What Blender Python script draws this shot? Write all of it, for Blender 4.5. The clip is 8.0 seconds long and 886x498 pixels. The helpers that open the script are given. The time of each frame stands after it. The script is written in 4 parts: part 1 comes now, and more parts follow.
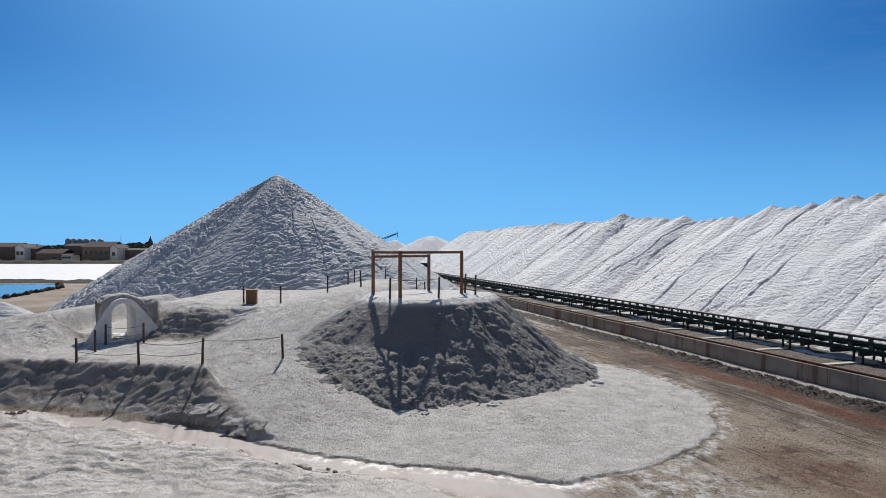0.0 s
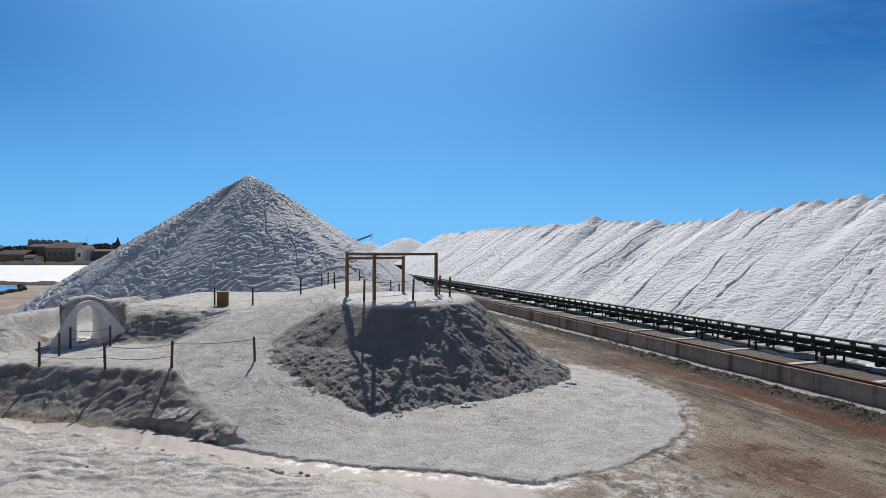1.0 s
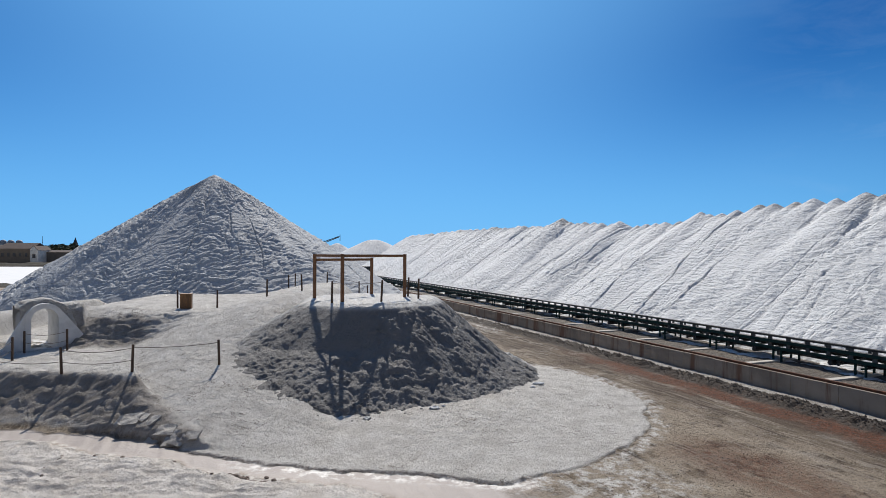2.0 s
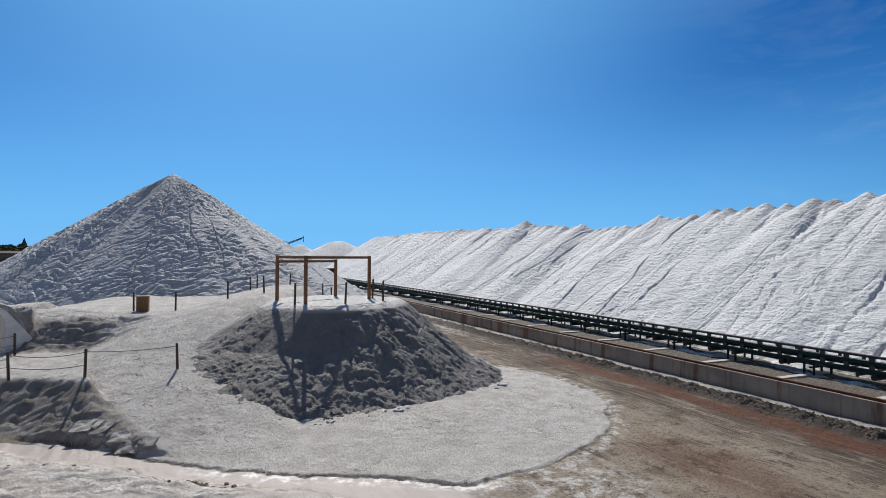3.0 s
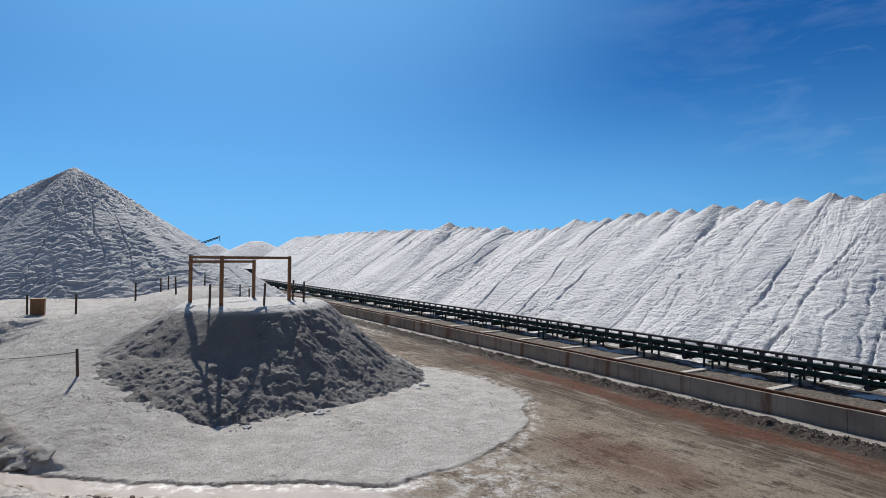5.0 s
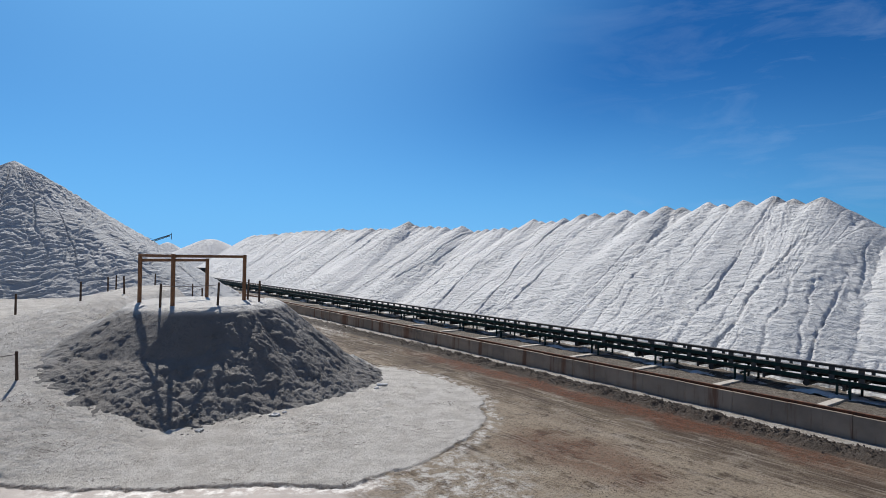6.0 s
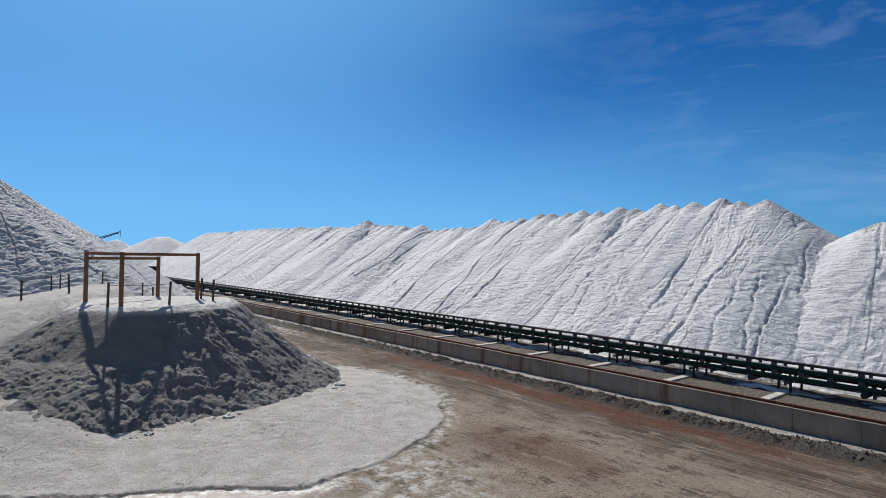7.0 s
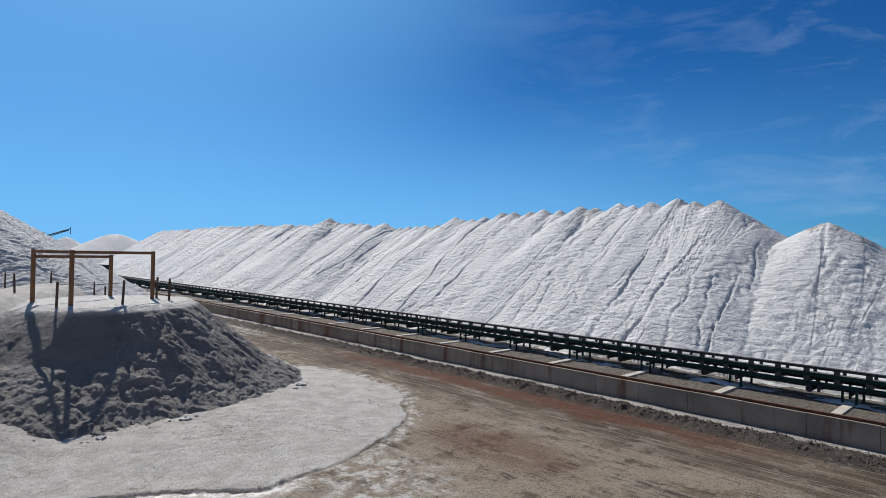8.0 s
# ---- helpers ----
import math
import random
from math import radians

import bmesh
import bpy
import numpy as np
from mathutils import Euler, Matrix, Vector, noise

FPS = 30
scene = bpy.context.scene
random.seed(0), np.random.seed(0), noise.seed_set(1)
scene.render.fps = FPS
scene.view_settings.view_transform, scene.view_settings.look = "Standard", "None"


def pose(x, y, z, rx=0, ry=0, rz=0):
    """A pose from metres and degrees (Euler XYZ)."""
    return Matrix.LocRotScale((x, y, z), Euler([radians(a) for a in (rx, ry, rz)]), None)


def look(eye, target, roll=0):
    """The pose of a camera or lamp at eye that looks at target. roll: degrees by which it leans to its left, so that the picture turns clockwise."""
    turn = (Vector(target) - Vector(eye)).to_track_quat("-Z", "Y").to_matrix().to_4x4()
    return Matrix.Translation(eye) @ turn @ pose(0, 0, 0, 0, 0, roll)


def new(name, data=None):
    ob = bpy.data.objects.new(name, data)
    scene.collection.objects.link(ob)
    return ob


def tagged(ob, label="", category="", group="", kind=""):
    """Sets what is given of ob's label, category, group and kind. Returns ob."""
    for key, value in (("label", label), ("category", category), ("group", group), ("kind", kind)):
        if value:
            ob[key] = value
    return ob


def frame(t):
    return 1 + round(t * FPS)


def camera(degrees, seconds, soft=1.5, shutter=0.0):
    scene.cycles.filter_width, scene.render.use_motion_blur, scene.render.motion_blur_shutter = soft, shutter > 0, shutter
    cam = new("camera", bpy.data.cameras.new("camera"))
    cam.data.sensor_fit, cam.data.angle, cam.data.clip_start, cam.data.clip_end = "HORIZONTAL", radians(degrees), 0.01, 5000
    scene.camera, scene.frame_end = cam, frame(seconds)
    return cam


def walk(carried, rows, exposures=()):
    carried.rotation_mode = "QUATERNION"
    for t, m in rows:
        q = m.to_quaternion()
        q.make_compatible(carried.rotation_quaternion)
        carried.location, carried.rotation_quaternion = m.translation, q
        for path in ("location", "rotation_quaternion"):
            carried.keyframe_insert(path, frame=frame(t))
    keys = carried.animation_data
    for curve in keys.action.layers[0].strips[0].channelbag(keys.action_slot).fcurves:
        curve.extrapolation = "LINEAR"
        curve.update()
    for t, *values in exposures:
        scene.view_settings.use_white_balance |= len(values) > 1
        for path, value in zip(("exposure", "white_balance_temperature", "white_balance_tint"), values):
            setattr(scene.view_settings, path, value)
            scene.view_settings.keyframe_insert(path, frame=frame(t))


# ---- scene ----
cam = camera(75.0, 8.0, 0.4)
EYE = 5.85
PATH = [  # seconds, x, y, z, yaw, pitch, roll
    (0.0, 0.000, 0.000, EYE, 0.00, 0.06, 0.00),
    (0.5, 0.003, -0.009, EYE, -1.15, 0.17, -0.07),
    (1.0, 0.005, -0.018, EYE, -2.52, 0.25, -0.14),
    (2.5, 0.010, -0.035, EYE, -7.31, 0.53, -0.30),
    (3.0, 0.012, -0.043, EYE, -9.09, 0.63, -0.38),
    (3.5, 0.015, -0.053, EYE, -10.89, 0.71, -0.48),
    (4.0, 0.019, -0.066, EYE, -12.76, 0.76, -0.52),
    (4.5, 0.024, -0.080, EYE, -14.68, 0.78, -0.58),
    (6.0, 0.034, -0.112, EYE, -20.72, 0.78, -0.85),
    (6.5, 0.038, -0.126, EYE, -22.76, 0.76, -0.97),
    (7.0, 0.043, -0.142, EYE, -24.74, 0.74, -1.03),
    (7.5, 0.050, -0.158, EYE, -26.60, 0.71, -1.07),
    (8.0, 0.058, -0.175, EYE, -28.37, 0.66, -1.08),
]
walk(cam, [(t, pose(x, y, z, 90 + p, r, a)) for t, x, y, z, a, p, r in PATH], exposures=[(0.0, 0.06), (8.0, 0.02)])

# ---- light ----
SUN_AZ, SUN_EL = -4.0, 42.0          # degrees right of +y, above the horizon
world = bpy.data.worlds.new("sky")
scene.world = world
world.use_nodes = True
wn, wl = world.node_tree.nodes, world.node_tree.links
sky = wn.new("ShaderNodeTexSky")
sky.sky_type = "NISHITA"
sky.sun_disc = False
sky.sun_elevation, sky.sun_rotation = radians(SUN_EL), radians(SUN_AZ)
sky.air_density, sky.dust_density, sky.ozone_density = 1.0, 0.1, 3.0
tint = wn.new("ShaderNodeMix")
tint.data_type, tint.blend_type = "RGBA", "MULTIPLY"
tint.inputs[0].default_value = 1.0
tint.inputs[7].default_value = (0.12, 0.53, 1.0, 1)
wl.new(sky.outputs[0], tint.inputs[6])
# thin high cloud towards the right-hand side of the works
wco = wn.new("ShaderNodeTexCoord")
wmap = wn.new("ShaderNodeMapping")
wmap.inputs["Rotation"].default_value = (0.3, 0.5, 0.4)
wmap.inputs["Scale"].default_value = (1.6, 2.6, 9.0)
wl.new(wco.outputs["Generated"], wmap.inputs[0])
wno = wn.new("ShaderNodeTexNoise")
wno.inputs["Scale"].default_value, wno.inputs["Detail"].default_value, wno.inputs["Roughness"].default_value = 2.3, 9, 0.62
wno.inputs["Distortion"].default_value = 0.7
wl.new(wmap.outputs[0], wno.inputs["Vector"])
wr = wn.new("ShaderNodeMapRange")
wr.inputs[1].default_value, wr.inputs[2].default_value, wr.inputs[4].default_value = 0.50, 0.86, 0.36
wl.new(wno.outputs[0], wr.inputs[0])
wdot = wn.new("ShaderNodeVectorMath")
wdot.operation = "DOT_PRODUCT"
wdot.inputs[1].default_value = (0.93, -0.20, 0.3)
wl.new(wco.outputs["Generated"], wdot.inputs[0])
wd = wn.new("ShaderNodeMapRange")
wd.inputs[1].default_value, wd.inputs[2].default_value = 0.36, 0.86
wl.new(wdot.outputs["Value"], wd.inputs[0])
wm = wn.new("ShaderNodeMath")
wm.operation = "MULTIPLY"
wl.new(wr.outputs[0], wm.inputs[0])
wl.new(wd.outputs[0], wm.inputs[1])
cloud = wn.new("ShaderNodeMix")
cloud.data_type = "RGBA"
wl.new(wm.outputs[0], cloud.inputs[0])
# pale haze along the horizon and the bright air round the sun
wsep = wn.new("ShaderNodeSeparateXYZ")
wl.new(wco.outputs["Generated"], wsep.inputs[0])
wh = wn.new("ShaderNodeMapRange")
wh.interpolation_type = "SMOOTHSTEP"
wh.inputs[1].default_value, wh.inputs[2].default_value, wh.inputs[3].default_value, wh.inputs[4].default_value = 0.34, -0.06, 0.0, 0.92
wl.new(wsep.outputs[2], wh.inputs[0])
haze = wn.new("ShaderNodeMix")
haze.data_type = "RGBA"
haze.inputs[7].default_value = (2.9, 7.9, 14.8, 1)
# the haze is palest under the sun and thins out to either side
waz = wn.new("ShaderNodeVectorMath")
waz.operation = "DOT_PRODUCT"
waz.inputs[1].default_value = (math.sin(radians(SUN_AZ)), math.cos(radians(SUN_AZ)), 0)
wl.new(wco.outputs["Generated"], waz.inputs[0])
wside = wn.new("ShaderNodeMapRange")
wside.interpolation_type = "SMOOTHSTEP"
wside.inputs[1].default_value, wside.inputs[2].default_value, wside.inputs[3].default_value = 0.25, 0.95, 0.30
wl.new(waz.outputs["Value"], wside.inputs[0])
whs = wn.new("ShaderNodeMath")
whs.operation = "MULTIPLY"
wl.new(wh.outputs[0], whs.inputs[0])
wl.new(wside.outputs[0], whs.inputs[1])
wl.new(whs.outputs[0], haze.inputs[0])
wl.new(tint.outputs[2], haze.inputs[6])
wsd = wn.new("ShaderNodeVectorMath")
wsd.operation = "DOT_PRODUCT"
wsd.inputs[1].default_value = (math.sin(radians(SUN_AZ)) * math.cos(radians(SUN_EL)), math.cos(radians(SUN_AZ)) * math.cos(radians(SUN_EL)), math.sin(radians(SUN_EL)))
wl.new(wco.outputs["Generated"], wsd.inputs[0])
wg = wn.new("ShaderNodeMapRange")
wg.interpolation_type = "SMOOTHSTEP"
wg.inputs[1].default_value, wg.inputs[2].default_value, wg.inputs[4].default_value = 0.70, 1.03, 0.72
wl.new(wsd.outputs["Value"], wg.inputs[0])
halo = wn.new("ShaderNodeMix")
halo.data_type = "RGBA"
halo.inputs[7].default_value = (3.2, 8.3, 14.8, 1)
wl.new(wg.outputs[0], halo.inputs[0])
wl.new(haze.outputs[2], halo.inputs[6])
wl.new(halo.outputs[2], cloud.inputs[6])
cloud.inputs[7].default_value = (7.6, 9.6, 12.6, 1)
# unseen sky opposite the sun greyed over, to dim and neutralise the blue fill
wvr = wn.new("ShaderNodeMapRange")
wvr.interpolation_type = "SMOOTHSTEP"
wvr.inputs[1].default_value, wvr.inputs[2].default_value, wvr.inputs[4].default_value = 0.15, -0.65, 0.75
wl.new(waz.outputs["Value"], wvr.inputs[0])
fill_grey = wn.new("ShaderNodeMix")
fill_grey.data_type = "RGBA"
fill_grey.inputs[7].default_value = (2.6, 3.1, 4.2, 1)
wl.new(wvr.outputs[0], fill_grey.inputs[0])
wl.new(cloud.outputs[2], fill_grey.inputs[6])
wl.new(fill_grey.outputs[2], wn["Background"].inputs[0])
wn["Background"].inputs[1].default_value = 0.067
sun = new("sun", bpy.data.lights.new("sun", "SUN"))
sun.data.energy, sun.data.angle, sun.data.color = 4.9, radians(0.53), (1.0, 0.94, 0.86)
sd = Vector((math.sin(radians(SUN_AZ)) * math.cos(radians(SUN_EL)), math.cos(radians(SUN_AZ)) * math.cos(radians(SUN_EL)), math.sin(radians(SUN_EL))))
sun.matrix_world = look(sd * 200, (0, 0, 0))


# ---- numeric noise for the relief ----
def _lat(ix, iy, seed):
    h = (ix.astype(np.int64) * 374761393 + iy.astype(np.int64) * 668265263 + seed * 974634777) & 0xFFFFFFFF
    h = ((h ^ (h >> 13)) * 1274126177) & 0xFFFFFFFF
    return ((h ^ (h >> 16)) & 0xFFFF) / 65535.0


def vnoise(x, y, seed=0):
    """Smooth noise, about -1 to 1."""
    x, y = np.broadcast_arrays(np.asarray(x, float), np.asarray(y, float))
    ix, iy = np.floor(x), np.floor(y)
    fx, fy = x - ix, y - iy
    u, v = fx * fx * fx * (fx * (fx * 6 - 15) + 10), fy * fy * fy * (fy * (fy * 6 - 15) + 10)
    ang = [_lat(ix + i, iy + j, seed) * 2 * np.pi for j in (0, 1) for i in (0, 1)]
    g = [np.cos(a) * (fx - i) + np.sin(a) * (fy - j) for a, (i, j) in zip(ang, ((0, 0), (1, 0), (0, 1), (1, 1)))]
    return 1.5 * ((g[0] * (1 - u) + g[1] * u) * (1 - v) + (g[2] * (1 - u) + g[3] * u) * v)


def fbm(x, y, seed=0, octaves=4, gain=0.5):
    total, amp = 0.0, 1.0
    for o in range(octaves):
        total = total + amp * vnoise(np.asarray(x) * 2 ** o, np.asarray(y) * 2 ** o, seed + 17 * o)
        amp *= gain
    return total


def ss(v, a, b):
    """Smooth step from 0 at a to 1 at b."""
    t = np.clip((np.asarray(v, float) - a) / (b - a), 0, 1)
    return t * t * (3 - 2 * t)


def smin(a, b, k):
    h = np.clip(0.5 + 0.5 * (b - a) / k, 0, 1)
    return b * (1 - h) + a * h - k * h * (1 - h)


def smax(a, b, k):
    return -smin(-a, -b, k)


def thin(x, y, seed, k):
    """Thin winding lines: 1 on the line, 0 beside it."""
    return np.clip(1 - k * np.abs(vnoise(x, y, seed)), 0, 1)


def billow(x, y, seed, top=0.45):
    """Rounded lumps with sharp valleys between them."""
    return np.minimum(np.abs(vnoise(x, y, seed)), top)


# ---- the lie of the land ----
LD, LN = (-0.267, 0.964), (0.964, 0.267)      # along and across the conveyor line
P_WALL, P_CONV, P_FOOT, P_CREST = 22.3, 26.5, 28.0, 42.8


def line_xy(s, p):
    return s * LD[0] + p * LN[0], s * LD[1] + p * LN[1]


def line_sp(x, y):
    return x * LD[0] + y * LD[1], x * LN[0] + y * LN[1]


TX, TY, TA = -15.45, 27.9, (-0.755, 0.656)      # tunnel mouth and the way its vault runs


def rim_y(x):
    """The low edge of the raised salt ground, where it meets the channel."""
    return np.interp(x, [-40, -24, -14.5, -11.5, -8.6, -7.2, -6.0, -2.7, 0.3, 3], [22.5, 21.6, 20.8, 20.1, 19.3, 18.5, 17.8, 16.6, 15.7, 15.0]) + 0.25 * fbm(x * 0.9, x * 0, 5, 3)


def apron_r(x, y):
    """Distance inside the rounded edge of the salt apron, metres."""
    dx, dy = x - 0.6, y - 23.6
    a = np.arctan2(dy, dx)
    edge = np.interp(a, [-3.14, -2.34, -2.0, -1.56, -1.31, -1.0, -0.63, 0.0, 1.6, 3.14], [8.8, 8.7, 7.95, 8.3, 9.4, 9.35, 9.55, 9.6, 8.5, 8.8])
    return edge - np.hypot(dx, dy) + 0.2 * fbm(np.cos(a) * 5 + 9, np.sin(a) * 5, 8, 6, 0.62)


def hump_d(x, y):
    """Distance on the camera's side of the edge of the near bank."""
    return 13.75 - 0.445 * x + 0.4 * fbm(x * 0.55, 0 * x, 3, 4) - y


def scarp_e(x, y):
    """Grows from the scarp towards the ramp, across the slanting line where the scarp runs out."""
    return x + 0.77 * (y - 19.5) + 0.35 * fbm(x * 0.7, y * 0.7, 6, 3)


def channel(x, y):
    return ss(hump_d(x, y), 0.1, -0.5) * ss(rim_y(x) - y, -0.05, 0.25) * ss(apron_r(x, y), 0.1, -0.15)


def land(x, y, rough=True):
    x, y = np.asarray(x, float), np.asarray(y, float)
    # raised ground with the fence, the ramp and the tunnel court
    k = np.interp(x, [-8, -5.0, -4, -1.5, 1], [0.29, 0.27, 0.22, 0.08, 0.04])
    ramp = 1.52 + np.interp(y, [22.5, 31, 33], [0, 1.6, 1.65]) + 0.1 * fbm(x * 0.2, y * 0.2, 11, 3)
    ramp = ramp + 1.0 * ss(x, -9.0, -5.0) * ss(y, 24.3, 28.2)
    court = ss(x, -18.8, -17.2) * ss(x, -8.8, -12.0) * ss(y, 30.5, 27.7)
    ramp = ramp * (1 - court) + court * np.minimum(ramp, 1.42)
    ramp = np.minimum(ramp, 2.8 + 0.82 * ss(x, -10.0, -4.6)) + 0.45 * ss(np.abs(x + 15.4), 4.0, 0.5) * ss(np.abs(y - 30.5), 2.2, 0.6) * (1 - court)
    ax, ay = (x - TX) * TA[0] + (y - TY) * TA[1], (x - TX) * TA[1] - (y - TY) * TA[0]
    trench = np.maximum(ss(np.abs(ay), 1.2, 0.9) * ss(ax, -0.6, -0.2) * ss(ax, 4.0, 3.4), ss(np.hypot(ax - 3.5, ay * 0.8), 2.0, 1.4))
    trench = np.maximum(trench, ss(y, 29.6, 30.4) * ss(np.abs(x + 18.4), 2.2, 1.6))
    ramp = ramp * (1 - trench) + trench * np.minimum(ramp, 1.42 + 0.04 * np.maximum(ax - 1.6, 0))
    ramp = ramp - 1.3 * ss(x, -20, -30) - 0.3 * ss(x, -17, -21)
    up = y - rim_y(x)
    scarp = ss(scarp_e(x, y), -6.6, -7.7)
    face = np.where(up > 0, 0.42 * up + 0.11 * up * up, 0.4 * up)
    wall_ = 0.24 * ss(up, 0.0, 0.16) * ss(x, -10.6, -9.0) * ss(x, -4.5, -6.0)
    hill = smin(k * up * (1 - scarp) + face * scarp + wall_, ramp, 0.5 - 0.4 * scarp)
    hill = np.maximum(hill, 0) * ss(x, 0.5, -3.5)
    hill = hill * ss(y, 50, 43) * ss(x, -34, -25)
    back = 2.75 * ss(x, 2.2, -1.2) * ss(y, 28, 31) * ss(y, 50, 44) * ss(x, -14, -9)
    hill = np.maximum(hill, back)
    ap = apron_r(x, y)
    apron = 0.05 * ss(ap, -0.05, 0.04) + 0.22 * ss(ap, 0.3, 6)
    z = smax(hill, apron, 0.06)
    # near bank
    hd = hump_d(x, y)
    bank = (0.52 + 0.045 * fbm(x * 0.5, y * 0.7, 21, 4)) * ss(hd, -0.15, 1.3) * ss(x, 2.6, 0.4)
    z = np.maximum(z, bank)
    # the viewing bank under the camera
    z = np.maximum(z, 4.2 * ss(np.hypot(np.maximum(np.abs(x) - 2, 0), np.maximum(y, 0)), 7.5, 1.5) * ss(y, -40, -20))
    s, p = line_sp(x, y)
    # filled bed behind the retaining wall
    z = np.where(p > P_WALL + 0.2, np.maximum(z, 0.55 * ss(s, 140, 125)), z)
    z = z + (0.06 + 0.30 * billow(s * 1.3, p * 1.8, 40) + 0.18 * billow(s * 3.4, p * 4.2, 41)) * ss(p, 19.9, 20.5) * ss(p, 21.4, 20.9) * ss(s, 120, 100)
    if rough:
        raised = ss(z, 0.03, 0.2)
        near = ss(hd, -0.1, 0.8) * ss(x, 2.6, 0.4)
        steep = scarp * ss(z, 0.05, 0.3) * ss(up, 3.4, 2.2)
        cut = np.maximum(ss(np.abs(y - 29.2), 2.0, 0.6) * ss(x, -21, -18) * ss(x, -8.5, -10.5), 0.6 * ss(x, -16.5, -18.5) * ss(x, -27, -24) * ss(y, 23.5, 25) * ss(y, 32, 30))
        flat = channel(x, y)
        z = z + (1 - 0.85 * flat) * (0.012 * fbm(x * 3, y * 3, 50, 3) + 0.03 * fbm(x * 0.5, y * 0.5, 52, 3))
        z = z + raised * (0.02 * fbm(x * 2.2, y * 2.6, 54, 4) + 0.035 * billow(x * 1.3 + 0.4 * y, y * 2.0, 55) + 0.028 * billow(x * 3.6, y * 4.4, 53)) * (1 - near)
        bx, by = x + 0.4 * fbm(x * 0.6, y * 0.6, 57, 2), y + 0.3 * fbm(x * 0.7, y * 0.7, 59, 2)
        z = z + (0.8 * steep + 1.1 * cut) * (0.20 * billow(bx * 0.55 + 0.25 * by, by * 1.5, 56) + 0.12 * billow(bx * 1.4 + 0.5 * by, by * 3.1, 58) + 0.05 * billow(bx * 3.6, by * 6, 61) - 0.08)
        z = z + near * (0.009 * fbm(x * 2.6, y * 4.5, 60, 4, 0.65) - 0.02 * thin(x * 0.22 + y * 0.35, y * 0.5 - x * 0.1, 62, 16))
        edge = ss(hd, -0.2, 0.05) * ss(hd, 1.0, 0.2) * ss(x, 1.8, 0.2)
        z = z + edge * (0.24 * billow(x * 1.2, y * 2.2, 64) + 0.16 * billow(x * 3.4, y * 4.6, 70) - 0.04) * ss(fbm(x * 0.45, 0 * x, 65, 2), -0.35, 0.2)
        lip = ss(np.abs(ap), 0.22, 0.02) * ss(x, -6.5, -5) * ss(z, 0.5, 0.2)
        z = z + lip * 0.04 * fbm(x * 5, y * 5, 66, 3) - 0.025 * ss(np.abs(ap + 0.06), 0.07, 0.02) * ss(x, -6.5, -5) * ss(z, 0.5, 0.2) * ss(fbm(x * 0.8, y * 0.8, 67, 2), -0.35, 0.1)
        road = ss(p, 22.3, 21.5) * ss(-ap, -0.1, 0.6) * (1 - near)
        z = z + road * 0.02 * fbm(s * 0.25, p * 2.2, 68, 4)
    return z


def gz(x, y):
    return float(land(np.array([x]), np.array([y]))[0])


# ---- materials ----
class Mat:
    """A small helper for node materials."""

    def __init__(self, name, rough=0.8, metal=0.0, spec=0.3):
        self.m = bpy.data.materials.new(name)
        self.m.use_nodes = True
        self.n, self.l = self.m.node_tree.nodes, self.m.node_tree.links
        self.b = self.n["Principled BSDF"]
        self.b.inputs["Roughness"].default_value = rough
        self.b.inputs["Metallic"].default_value = metal
        self.b.inputs["Specular IOR Level"].default_value = spec
        self.co = self.n.new("ShaderNodeTexCoord").outputs["Object"]

    def put(self, sock, v):
        if isinstance(v, bpy.types.NodeSocket):
            self.l.new(v, sock)
        elif isinstance(v, tuple) and len(v) == 3 and sock.type == "RGBA":
            sock.default_value = (*v, 1)
        else:
            sock.default_value = v

    def noise(self, scale, detail=4, rough=0.55, stretch=(1, 1, 1), turn=0.0, dist=0.0):
        mp = self.n.new("ShaderNodeMapping")
        self.l.new(self.co, mp.inputs[0])
        mp.vector_type = "TEXTURE"
        mp.inputs["Scale"].default_value = tuple(1 / v for v in stretch)
        mp.inputs["Rotation"].default_value = (0, 0, radians(turn))
        t = self.n.new("ShaderNodeTexNoise")
        self.l.new(mp.outputs[0], t.inputs["Vector"])
        t.inputs["Scale"].default_value, t.inputs["Detail"].default_value = scale, detail
        t.inputs["Roughness"].default_value, t.inputs["Distortion"].default_value = rough, dist
        return t.outputs[0]

    def ramp(self, v, lo, hi, a=0.0, b=1.0):
        r = self.n.new("ShaderNodeMapRange")
        r.interpolation_type = "SMOOTHSTEP"
        for i, x in enumerate((v, lo, hi, a, b)):
            self.put(r.inputs[i], x)
        return r.outputs[0]

    def math(self, op, a, b=0.0):
        r = self.n.new("ShaderNodeMath")
        r.operation = op
        self.put(r.inputs[0], a)
        self.put(r.inputs[1], b)
        return r.outputs[0]

    def mix(self, f, a, b):
        r = self.n.new("ShaderNodeMix")
        r.data_type = "RGBA"
        self.put(r.inputs[0], f)
        self.put(r.inputs[6], a)
        self.put(r.inputs[7], b)
        return r.outputs[2]

    def attr(self, name):
        a = self.n.new("ShaderNodeAttribute")
        a.attribute_name = name
        return a.outputs["Fac"]

    def random(self):
        return self.n.new("ShaderNodeObjectInfo").outputs["Random"]

    def color(self, v):
        self.put(self.b.inputs["Base Color"], v)
        return self

    def rough(self, v):
        self.put(self.b.inputs["Roughness"], v)
        return self

    def bump(self, h, dist, strength=1.0):
        b = self.n.new("ShaderNodeBump")
        self.put(b.inputs["Height"], h)
        b.inputs["Distance"].default_value, b.inputs["Strength"].default_value = dist, strength
        old = self.b.inputs["Normal"].links
        if old:
            self.l.new(old[0].from_socket, b.inputs["Normal"])
        self.l.new(b.outputs[0], self.b.inputs["Normal"])
        return self


